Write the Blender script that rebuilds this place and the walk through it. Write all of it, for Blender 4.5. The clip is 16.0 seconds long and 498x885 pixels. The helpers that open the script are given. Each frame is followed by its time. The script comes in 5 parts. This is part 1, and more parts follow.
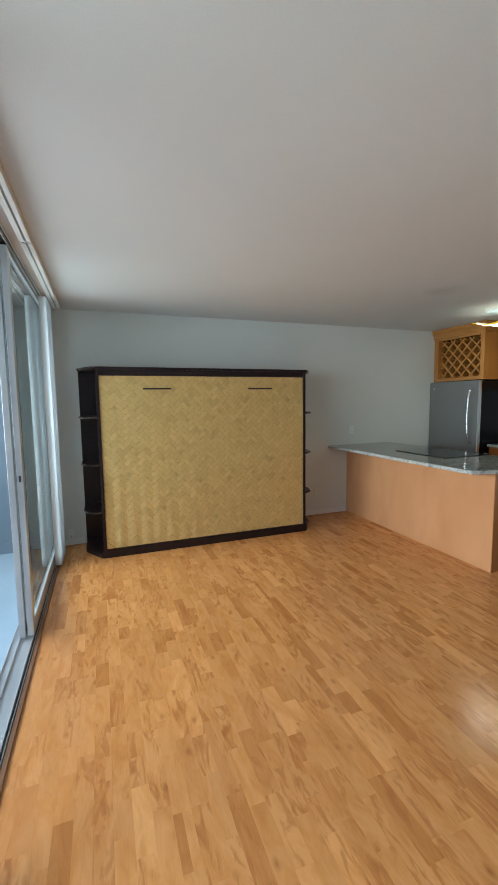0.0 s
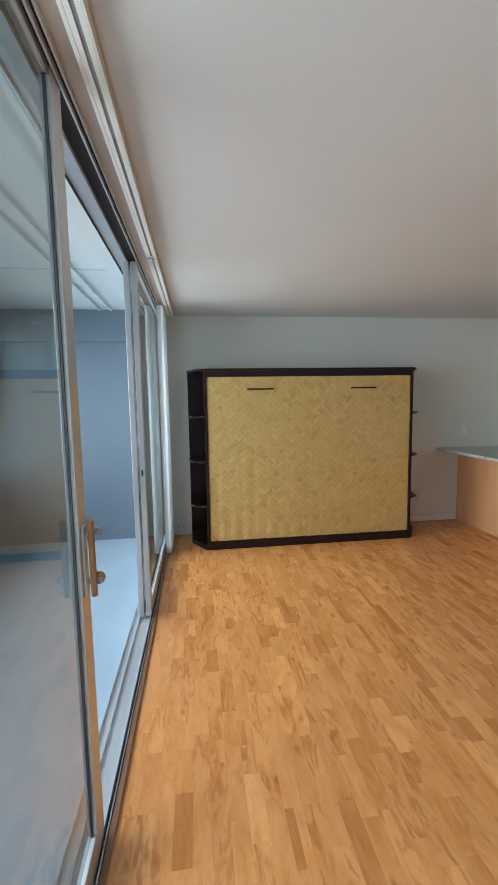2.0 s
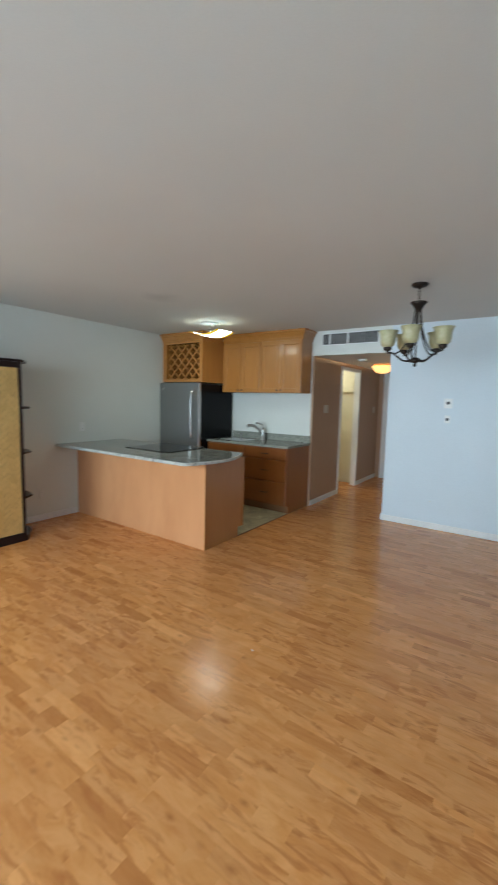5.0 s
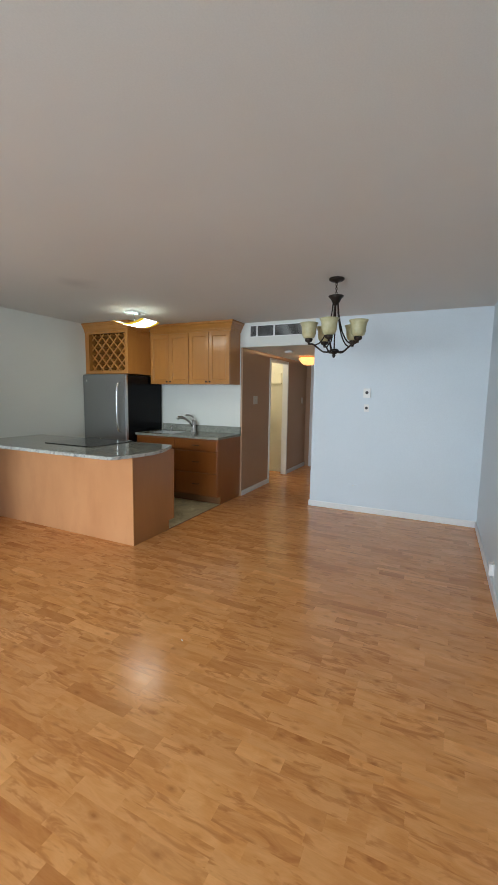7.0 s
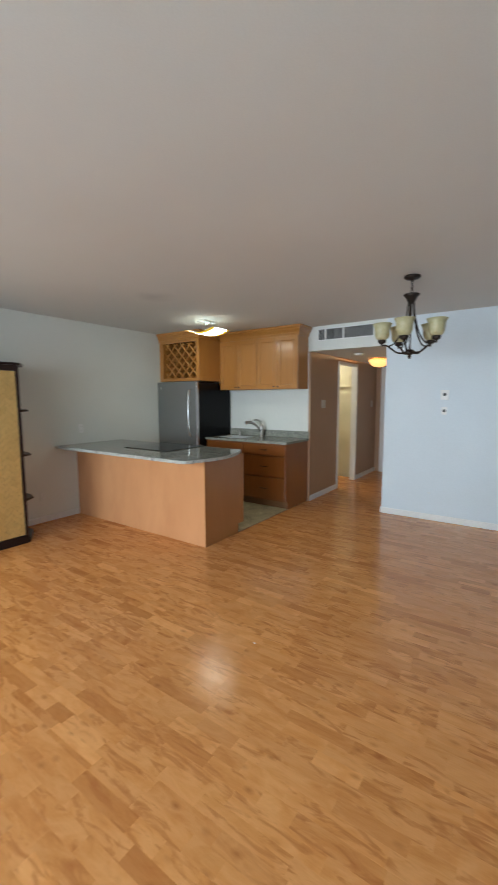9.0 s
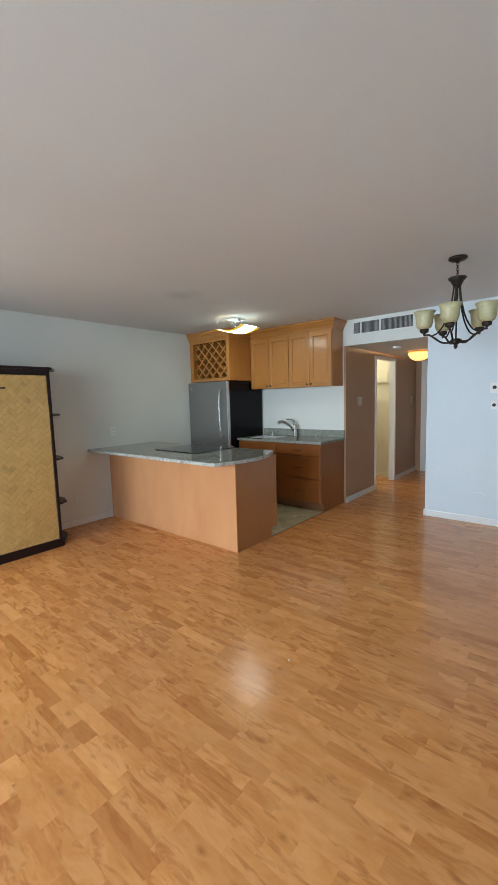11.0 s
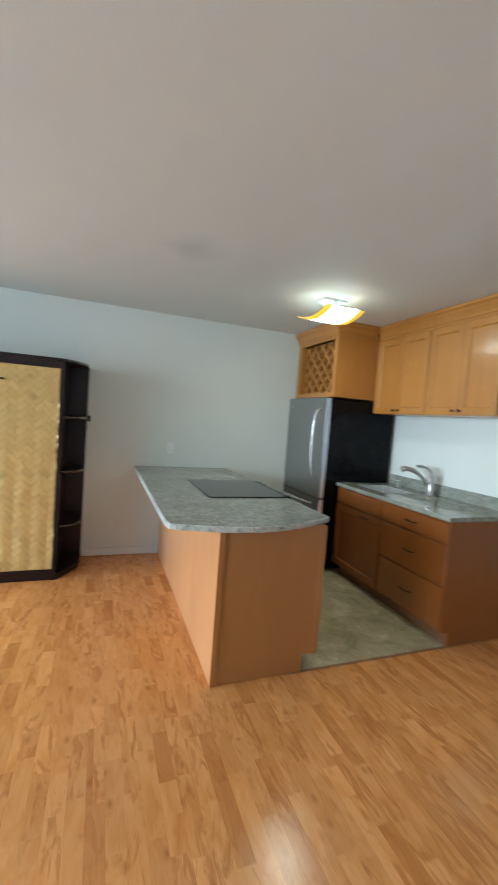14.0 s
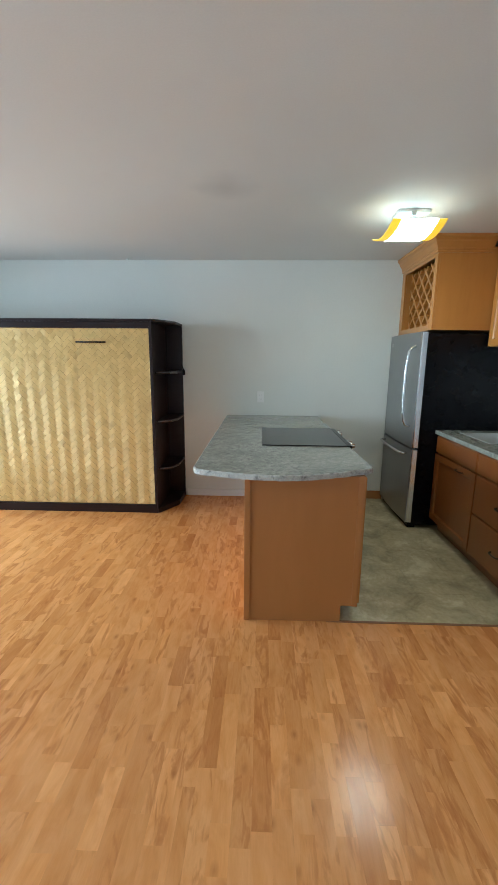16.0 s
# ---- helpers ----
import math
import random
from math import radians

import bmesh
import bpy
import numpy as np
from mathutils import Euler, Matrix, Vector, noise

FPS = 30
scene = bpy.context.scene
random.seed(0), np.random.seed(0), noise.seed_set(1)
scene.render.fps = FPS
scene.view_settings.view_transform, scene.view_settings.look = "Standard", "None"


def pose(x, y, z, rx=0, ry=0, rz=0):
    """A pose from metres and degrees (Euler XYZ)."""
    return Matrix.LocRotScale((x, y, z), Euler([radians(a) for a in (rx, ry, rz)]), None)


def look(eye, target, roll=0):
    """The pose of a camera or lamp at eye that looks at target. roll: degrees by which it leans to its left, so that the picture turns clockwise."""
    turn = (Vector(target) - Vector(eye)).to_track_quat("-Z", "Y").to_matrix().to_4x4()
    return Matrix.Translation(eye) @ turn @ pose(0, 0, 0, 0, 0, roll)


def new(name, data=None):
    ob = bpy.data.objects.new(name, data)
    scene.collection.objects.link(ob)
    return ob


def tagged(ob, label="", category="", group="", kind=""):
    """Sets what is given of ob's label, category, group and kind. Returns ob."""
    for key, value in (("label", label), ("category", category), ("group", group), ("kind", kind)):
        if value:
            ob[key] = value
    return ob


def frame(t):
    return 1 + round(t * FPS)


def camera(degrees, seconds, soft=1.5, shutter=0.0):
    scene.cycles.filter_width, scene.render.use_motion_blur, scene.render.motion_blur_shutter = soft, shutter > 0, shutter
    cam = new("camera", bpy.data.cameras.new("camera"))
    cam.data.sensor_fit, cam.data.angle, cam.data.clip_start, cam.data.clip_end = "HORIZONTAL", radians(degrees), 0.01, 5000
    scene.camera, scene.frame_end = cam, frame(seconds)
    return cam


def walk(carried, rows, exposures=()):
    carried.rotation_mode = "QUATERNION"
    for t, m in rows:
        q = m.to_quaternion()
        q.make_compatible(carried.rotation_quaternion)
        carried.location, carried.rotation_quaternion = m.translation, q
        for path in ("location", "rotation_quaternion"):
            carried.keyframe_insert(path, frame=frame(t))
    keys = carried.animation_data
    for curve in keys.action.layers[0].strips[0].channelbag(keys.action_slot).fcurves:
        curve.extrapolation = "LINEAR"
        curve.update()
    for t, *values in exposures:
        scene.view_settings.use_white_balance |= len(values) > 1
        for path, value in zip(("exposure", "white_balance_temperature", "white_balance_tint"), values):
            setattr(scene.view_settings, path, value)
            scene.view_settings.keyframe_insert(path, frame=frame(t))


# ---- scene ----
cam = camera(63.9, 16.0, 1.5, 0.5)
PATH = [
    (0, (0.099, 0.079, 1.499), (0.786, 1.947, 1.299), -0.8),
    (0.5, (0.096, 0.068, 1.509), (0.72, 1.953, 1.272), -1.2),
    (1, (0.076, 0.06, 1.486), (0.487, 2.0, 1.228), -1.4),
    (1.5, (0.035, 0.089, 1.505), (0.339, 2.053, 1.275), -0.7),
    (2, (-0.002, 0.094, 1.519), (0.246, 2.069, 1.316), -1.0),
    (2.5, (0.008, 0.093, 1.504), (0.28, 2.063, 1.291), -1.1),
    (3, (0.031, 0.079, 1.49), (0.382, 2.037, 1.288), -0.7),
    (3.5, (0.066, 0.068, 1.503), (0.671, 1.966, 1.328), 0.3),
    (4, (0.114, 0.067, 1.521), (1.157, 1.763, 1.335), 1.6),
    (4.5, (0.206, -0.006, 1.522), (1.611, 1.401, 1.303), 2.6),
    (5, (0.277, -0.066, 1.504), (1.908, 1.072, 1.294), 1.4),
    (5.2, (0.301, -0.085, 1.509), (1.99, 0.968, 1.318), 0.9),
    (7.3, (0.302, -0.134, 1.481), (2.093, 0.724, 1.241), 0.9),
    (7.5, (0.303, -0.129, 1.483), (2.082, 0.749, 1.229), 0.6),
    (8, (0.292, -0.117, 1.489), (2.043, 0.814, 1.229), 0.4),
    (8.5, (0.291, -0.11, 1.486), (2.0, 0.899, 1.243), 0.2),
    (9, (0.271, -0.097, 1.489), (1.901, 1.042, 1.27), -0.2),
    (9.2, (0.248, -0.081, 1.478), (1.823, 1.133, 1.267), -0.3),
    (11.5, (0.616, 0.016, 1.479), (2.115, 1.32, 1.247), -2.1),
    (12, (0.996, 0.074, 1.456), (2.301, 1.567, 1.195), 3.3),
    (12.5, (1.418, 0.14, 1.446), (2.706, 1.65, 1.198), 2.9),
    (13, (1.858, 0.225, 1.45), (2.922, 1.899, 1.192), 4.8),
    (13.5, (2.241, 0.343, 1.425), (3.211, 2.072, 1.164), 7.5),
    (14, (2.57, 0.479, 1.47), (3.268, 2.35, 1.355), 4.3),
    (14.5, (2.812, 0.58, 1.465), (3.008, 2.562, 1.286), 5.4),
    (15, (3.001, 0.533, 1.465), (3.192, 2.5, 1.158), 2.9),
    (15.5, (3.136, 0.444, 1.475), (3.183, 2.408, 1.105), 2.5),
    (16, (3.279, 0.392, 1.495), (3.218, 2.35, 1.091), 0.5),
]
walk(cam, [(t, look(eye, aim, lean)) for t, eye, aim, lean in PATH], ((0, -0.45, 6120, 5), (3, -0.46, 6250, 9), (4, -0.42, 6150, 9), (4.5, -0.35, 5820, 5), (5, -0.28, 5960, 3), (7.5, -0.31, 6350, 9), (9, -0.30, 6350, 8), (11.5, -0.14, 6090, 7), (12.5, -0.03, 6080, 5), (14, 0.26, 5870, 2), (16, 0.28, 5730, 3)))
SKY, DAY, SPREAD, KITCHEN, HALL, CLOSET, CH_TURN = 0.11, 136.0, 108.0, 0.8, 122.0, 25.0, 38.0

# ---- light ----
world = bpy.data.worlds.new("sky")
world.use_nodes = True
scene.world = world
wn = world.node_tree.nodes
sky = wn.new("ShaderNodeTexSky")
sky.sky_type = 'NISHITA'
sky.sun_disc = False
sky.sun_elevation = radians(48)
sky.sun_rotation = radians(250)
sky.air_density, sky.dust_density, sky.ozone_density = 1.0, 3.0, 1.0
wn["Background"].inputs[1].default_value = SKY
world.node_tree.links.new(sky.outputs[0], wn["Background"].inputs[0])


def lamp(name, kind, power, colour, m, **values):
    data = bpy.data.lights.new(name, kind)
    data.energy, data.color = power, colour
    if "size" in values:
        data.shape, data.size, data.size_y = 'RECTANGLE', values["size"], values["size_y"]
    if "radius" in values:
        data.shadow_soft_size = values["radius"]
    if "angle" in values:
        data.angle = radians(values["angle"])
    ob = new(name, data)
    ob.matrix_world = m
    return ob


lamp("sun", 'SUN', 0.8, (1, 0.96, 0.9), look((-6, -4, 8), (0, 0, 0)), angle=15)
# daylight that enters over the balcony's open side
day = lamp("daylight", 'AREA', DAY, (0.80, 0.90, 1.0), look((-2.25, 2.4, 1.55), (2, 2.4, 0.95)), size=4.6, size_y=1.5)
day.data.spread = radians(SPREAD)
lamp("kitchen_bulb", 'POINT', KITCHEN, (0.60, 0.92, 1.0), pose(4.24, 3.33, 2.370), radius=0.018)
lamp("hall_bulb", 'POINT', HALL, (1.0, 0.62, 0.30), pose(6.98, 1.97, 2.10), radius=0.03)
# unseen source, added to brighten the side room
lamp("closet_fill", 'POINT', CLOSET, (1.0, 0.93, 0.76), pose(7.0, 3.3, 2.2), radius=0.08)


# ---- materials ----
def material(name):
    m = bpy.data.materials.new(name)
    m.use_nodes = True
    return m, m.node_tree.nodes, m.node_tree.links, m.node_tree.nodes["Principled BSDF"]


def ramp(n, l, source, stops, mode='LINEAR'):
    r = n.new("ShaderNodeValToRGB")
    r.color_ramp.interpolation = mode
    while len(r.color_ramp.elements) < len(stops):
        r.color_ramp.elements.new(0.5)
    for e, (p, c) in zip(r.color_ramp.elements, stops):
        e.position, e.color = p, (*c, 1)
    l.new(source, r.inputs[0])
    return r.outputs[0]


def place(n, l, stretch=(1, 1, 1), turn=(0, 0, 0)):
    g = n.new("ShaderNodeNewGeometry")
    mp = n.new("ShaderNodeMapping")
    mp.inputs["Scale"].default_value = stretch
    mp.inputs["Rotation"].default_value = turn
    l.new(g.outputs["Position"], mp.inputs["Vector"])
    return mp.outputs[0]


def grain(n, l, vector, scale, detail=4.0, rough=0.55, warp=0.0):
    t = n.new("ShaderNodeTexNoise")
    t.inputs["Scale"].default_value, t.inputs["Detail"].default_value, t.inputs["Roughness"].default_value = scale, detail, rough
    t.inputs["Distortion"].default_value = warp
    l.new(vector, t.inputs["Vector"])
    return t.outputs["Fac"]


def mix(n, l, fac, a, b, how='MIX'):
    x = n.new("ShaderNodeMix")
    x.data_type, x.blend_type = 'RGBA', how
    for value, sock in ((fac, x.inputs[0]), (a, x.inputs[6]), (b, x.inputs[7])):
        if isinstance(value, float):
            sock.default_value = value
        elif isinstance(value, tuple):
            sock.default_value = (*value, 1)
        else:
            l.new(value, sock)
    return x.outputs[2]


def relief(n, l, bsdf, height, strength, distance=0.002):
    b = n.new("ShaderNodeBump")
    b.inputs["Strength"].default_value, b.inputs["Distance"].default_value = strength, distance
    l.new(height, b.inputs["Height"])
    l.new(b.outputs[0], bsdf.inputs["Normal"])


def plain(name, a, b, rough=0.5, metal=0.0, scale=3.0, fine=120.0, bump=0.05, stretch=(1, 1, 1), spread=0.06, coat=0.0):
    """A surface between two close colours, with large stains, fine grain and an uneven gloss."""
    m, n, l, s = material(name)
    v = place(n, l, stretch)
    big, small = grain(n, l, v, scale), grain(n, l, v, fine, 3.0)
    c = ramp(n, l, big, [(0.3, a), (0.7, b)])
    c = mix(n, l, 0.07, c, ramp(n, l, small, [(0.3, tuple(0.6 * q for q in a)), (0.7, tuple(min(1, 1.25 * q) for q in b))]))
    l.new(c, s.inputs["Base Color"])
    r = n.new("ShaderNodeMapRange")
    r.inputs["To Min"].default_value, r.inputs["To Max"].default_value = rough - spread, rough + spread
    l.new(big, r.inputs["Value"])
    l.new(r.outputs[0], s.inputs["Roughness"])
    s.inputs["Metallic"].default_value = metal
    s.inputs["Coat Weight"].default_value = coat
    relief(n, l, s, small, bump)
    return m


def wood(name, a, b, dark, rough=0.35, along=(1, 1, 1), fine=9.0, source=None, coat=0.0, tones=None):
    """Wood: streaks along one axis, soft figure, and a tone of its own for each piece where a random source is named."""
    m, n, l, s = material(name)
    v = place(n, l, along)
    if source:
        info = n.new("ShaderNodeObjectInfo") if source == "object" else n.new("ShaderNodeNewGeometry")
        rnd = info.outputs["Random"] if source == "object" else info.outputs["Random Per Island"]
        push = n.new("ShaderNodeVectorMath")
        push.operation = 'MULTIPLY_ADD'
        l.new(rnd, push.inputs[0])
        push.inputs[1].default_value = (37.0, 19.0, 53.0)
        l.new(v, push.inputs[2])
        v = push.outputs[0]
    streak, figure = grain(n, l, v, fine, 5.0, 0.6), grain(n, l, v, fine * 0.22, 3.0)
    c = ramp(n, l, figure, [(0.28, a), (0.55, b), (0.8, a)])
    c = mix(n, l, ramp(n, l, streak, [(0.45, (0, 0, 0)), (0.85, (0.6, 0.6, 0.6))]), c, dark)
    if tones:
        t = ramp(n, l, rnd, tones)
        c = mix(n, l, 1.0, c, t, 'MULTIPLY')
        knot = n.new("ShaderNodeTexVoronoi")
        knot.inputs["Scale"].default_value = 1.5
        l.new(v, knot.inputs["Vector"])
        k = ramp(n, l, knot.outputs["Distance"], [(0.0, (0.75, 0.75, 0.75)), (0.16, (0.3, 0.3, 0.3)), (0.3, (0, 0, 0))])
        c = mix(n, l, k, c, tuple(0.7 * q for q in dark))
    l.new(c, s.inputs["Base Color"])
    r = n.new("ShaderNodeMapRange")
    r.inputs["To Min"].default_value, r.inputs["To Max"].default_value = rough - 0.05, rough + 0.07
    l.new(figure, r.inputs["Value"])
    l.new(r.outputs[0], s.inputs["Roughness"])
    s.inputs["Coat Weight"].default_value = coat
    s.inputs["Coat Roughness"].default_value = 0.14
    relief(n, l, s, streak, 0.05, 0.001)
    return m


def clear_glass(name, tint=(0.53, 0.60, 0.585)):
    m, n, l, s = material(name)
    s.inputs["Base Color"].default_value = (*tint, 1)
    s.inputs["Roughness"].default_value = 0.01
    s.inputs["IOR"].default_value = 1.45
    s.inputs["Transmission Weight"].default_value = 1.0
    return m


def glowing(name, colour, strength, base=(0.8, 0.8, 0.75), rough=0.3):
    m, n, l, s = material(name)
    g = grain(n, l, place(n, l), 14.0)
    l.new(ramp(n, l, g, [(0.3, tuple(0.8 * q for q in base)), (0.7, base)]), s.inputs["Base Color"])
    s.inputs["Emission Color"].default_value = (*colour, 1)
    s.inputs["Emission Strength"].default_value = strength
    s.inputs["Roughness"].default_value = rough
    return m


WALL = plain("wall_paint", (0.655, 0.67, 0.625), (0.69, 0.705, 0.66), 0.55, fine=90.0, bump=0.04, scale=1.2)
WALL_COOL = plain("dining_wall_paint", (0.615, 0.68, 0.725), (0.65, 0.715, 0.76), 0.5, fine=90.0, bump=0.025, scale=1.2)
TAUPE = plain("taupe_paint", (0.395, 0.242, 0.145), (0.43, 0.267, 0.165), 0.5, fine=90.0, bump=0.04, scale=1.5)
CREAM = plain("cream_paint", (0.70, 0.66, 0.50), (0.75, 0.71, 0.56), 0.55, bump=0.08)
CEIL = plain("ceiling_paint", (0.668, 0.655, 0.618), (0.703, 0.69, 0.653), 0.75, fine=160.0, bump=0.08, scale=0.8)


def grey_mark(mat, at, size, colour):
    """Adds one faint grey mark with an uneven outline to a paint."""
    n, l = mat.node_tree.nodes, mat.node_tree.links
    s = n["Principled BSDF"]
    paint = s.inputs["Base Color"].links[0].from_socket
    v = place(n, l)
    d = n.new("ShaderNodeVectorMath")
    d.operation = 'DISTANCE'
    l.new(v, d.inputs[0])
    d.inputs[1].default_value = at
    wob = n.new("ShaderNodeMath")
    wob.operation = 'MULTIPLY_ADD'
    l.new(grain(n, l, v, 5.0), wob.inputs[0])
    wob.inputs[1].default_value = size
    l.new(d.outputs["Value"], wob.inputs[2])
    l.new(mix(n, l, ramp(n, l, wob.outputs[0], [(size * 0.5, (0.35, 0.35, 0.35)), (size * 1.6, (0, 0, 0))]), paint, colour), s.inputs["Base Color"])


grey_mark(CEIL, (3.05, 2.96, 2.475), 0.20, (0.36, 0.36, 0.35))
TRIM = plain("white_trim_paint", (0.72, 0.72, 0.71), (0.80, 0.80, 0.79), 0.35, bump=0.03)
LANAI_WALL = plain("blue_grey_paint", (0.20, 0.255, 0.31), (0.225, 0.28, 0.335), 0.6, fine=60.0, bump=0.2, scale=1.0)
LANAI_FLOOR = plain("blue_grey_deck_paint", (0.335, 0.45, 0.545), (0.385, 0.50, 0.595), 0.4, bump=0.1, scale=2.0)
LANAI_CEIL = plain("balcony_ceiling_paint", (0.69, 0.76, 0.765), (0.74, 0.81, 0.815), 0.7, bump=0.1)
ALU = plain("aluminium", (0.60, 0.62, 0.64), (0.70, 0.72, 0.74), 0.38, 0.6, bump=0.03)
HEAD_DARK = plain("dark_brown_channel", (0.014, 0.009, 0.007), (0.024, 0.016, 0.012), 0.6, bump=0.05)
# near door's top rail: aluminium darkened to hold the shade under the head track
ALU_SHADED = plain("shaded_aluminium_rail", (0.16, 0.135, 0.115), (0.22, 0.19, 0.165), 0.45, 0.3, bump=0.05)
ALU_DARK = plain("dark_gasket", (0.03, 0.03, 0.035), (0.06, 0.06, 0.065), 0.6, bump=0.05)
BRONZE_TRIM = wood("threshold_wood", (0.20, 0.095, 0.05), (0.26, 0.13, 0.07), (0.1, 0.05, 0.03), 0.4, (14, 1, 14))
TAN_BOARD = plain("tan_lintel_paint", (0.50, 0.42, 0.36), (0.56, 0.47, 0.40), 0.45, bump=0.05)
RAIL = plain("ivory_rail", (0.74, 0.72, 0.65), (0.80, 0.78, 0.72), 0.35, bump=0.02)
VANE = plain("white_vinyl", (0.47, 0.49, 0.49), (0.53, 0.55, 0.55), 0.4, bump=0.02)
ESPRESSO = wood("espresso_wood", (0.014, 0.0065, 0.0068), (0.020, 0.010, 0.0095), (0.008, 0.004, 0.0042), 0.30, (3, 12, 12), 8.0)
ESPRESSO.node_tree.nodes["Principled BSDF"].inputs["Specular IOR Level"].default_value = 0.3
ESPRESSO_EDGE = plain("glossy_espresso_edge", (0.02, 0.012, 0.012), (0.03, 0.018, 0.017), 0.14, bump=0.01, coat=1.0)
BAMBOO = wood("woven_bamboo", (0.60, 0.402, 0.132), (0.66, 0.455, 0.165), (0.55, 0.355, 0.11), 0.27, (4, 4, 4), 10.0, "island", 0.12,
              [(0.0, (0.90, 0.88, 0.84)), (0.2, (0.97, 0.96, 0.95)), (0.7, (1.0, 1.0, 1.0)), (1.0, (1.05, 1.06, 1.08))])
# darkened bamboo that paints the shadow gaps between the splints
BAMBOO_GAP_SHADE = plain("shaded_bamboo_backing", (0.27, 0.165, 0.05), (0.33, 0.205, 0.065), 0.5)
SPLINT = BAMBOO.copy()
SPLINT.name = "bamboo_splint"
sn, sl = SPLINT.node_tree.nodes, SPLINT.node_tree.links
across = sn.new("ShaderNodeTangent")
across.direction_type, across.uv_map = 'UV_MAP', "fibre"
skin = sn["Principled BSDF"]
sl.new(across.outputs[0], skin.inputs["Tangent"])
skin.inputs["Anisotropic"].default_value = 0.85
skin.inputs["Specular IOR Level"].default_value = 0.8
skin.inputs["Coat Weight"].default_value = 0.0
for link in list(skin.inputs["Roughness"].links):
    sl.remove(link)
skin.inputs["Roughness"].default_value = 0.42
skin.inputs["Metallic"].default_value = 0.22
MAPLE = wood("honey_maple", (0.355, 0.145, 0.038), (0.385, 0.160, 0.044), (0.335, 0.133, 0.034), 0.33, (4, 4, 0.7), 4.0, coat=0.2)
# the same veneer as MAPLE, lightened to hold the window's light on the panel
MAPLE_LIT = wood("window_lit_veneer", (0.525, 0.238, 0.098), (0.63, 0.312, 0.142), (0.48, 0.205, 0.08), 0.36, (2.2, 2.2, 0.8), 2.6, coat=0.3)
# base cabinets: maple in a darker, redder tone than the wall cabinets
MAPLE_RED = wood("reddish_maple", (0.222, 0.066, 0.0105), (0.25, 0.078, 0.0135), (0.205, 0.058, 0.0135), 0.32, (4, 4, 0.7), 4.0, coat=0.45)
GOLDEN = wood("golden_maple", (0.385, 0.156, 0.028), (0.43, 0.182, 0.036), (0.335, 0.126, 0.022), 0.33, (4, 4, 0.7), 4.0, coat=0.5)
MAPLE_DARK = wood("toe_kick_maple", (0.22, 0.10, 0.045), (0.25, 0.12, 0.05), (0.15, 0.07, 0.03), 0.5, (9, 1.5, 9), 5.0)
STEEL = plain("brushed_steel", (0.30, 0.305, 0.30), (0.32, 0.325, 0.32), 0.34, 0.85, scale=0.8, fine=300.0, stretch=(1, 1, 0.05), bump=0.02, spread=0.02)
STEEL_BRIGHT = plain("polished_steel", (0.66, 0.66, 0.66), (0.74, 0.74, 0.74), 0.2, 1.0, bump=0.01)
STEEL_SINK = plain("satin_steel", (0.56, 0.57, 0.56), (0.64, 0.65, 0.64), 0.38, 0.55, bump=0.02)
BLACK = plain("black_enamel", (0.003, 0.003, 0.004), (0.005, 0.005, 0.007), 0.20, scale=8.0, bump=0.0, spread=0.0)
BLACK.node_tree.nodes["Principled BSDF"].inputs["Specular IOR Level"].default_value = 0.15
BLACK_GLASS = plain("black_ceramic_glass", (0.010, 0.010, 0.011), (0.016, 0.016, 0.017), 0.12, bump=0.0, spread=0.03)
IRON = plain("dark_bronze", (0.025, 0.02, 0.017), (0.05, 0.038, 0.03), 0.42, 0.7, scale=20.0, bump=0.1)
BRASS = plain("aged_tan_metal", (0.42, 0.27, 0.13), (0.50, 0.33, 0.17), 0.4, 0.3, bump=0.03)
NICKEL = plain("brushed_nickel", (0.50, 0.49, 0.47), (0.58, 0.57, 0.55), 0.28, 1.0, bump=0.02)
PLASTIC = plain("white_plastic", (0.74, 0.74, 0.72), (0.80, 0.80, 0.78), 0.35, bump=0.01)
PLASTIC_BEIGE = plain("beige_plastic", (0.55, 0.50, 0.44), (0.60, 0.55, 0.48), 0.4, bump=0.01)
VENT_DARK = plain("vent_shadow", (0.012, 0.012, 0.012), (0.02, 0.02, 0.02), 0.8)
VENT_GREY = plain("vent_grey_metal", (0.30, 0.30, 0.29), (0.36, 0.36, 0.35), 0.45, 0.3)
AMBER_GLASS = plain("cream_marbled_glass", (0.38, 0.35, 0.18), (0.52, 0.48, 0.29), 0.42, scale=22.0, bump=0.03, coat=0.08)
GLASS = clear_glass("window_glass")
LAMP_WHITE = glowing("lit_frosted_glass", (1.0, 0.97, 0.80), 19.0)
LAMP_YELLOW = glowing("yellow_glass_edge", (1.0, 0.62, 0.04), 0.75, (0.8, 0.45, 0.03))
LAMP_HALL = glowing("lit_amber_glass", (1.0, 0.46, 0.13), 2.0, (0.8, 0.6, 0.35))

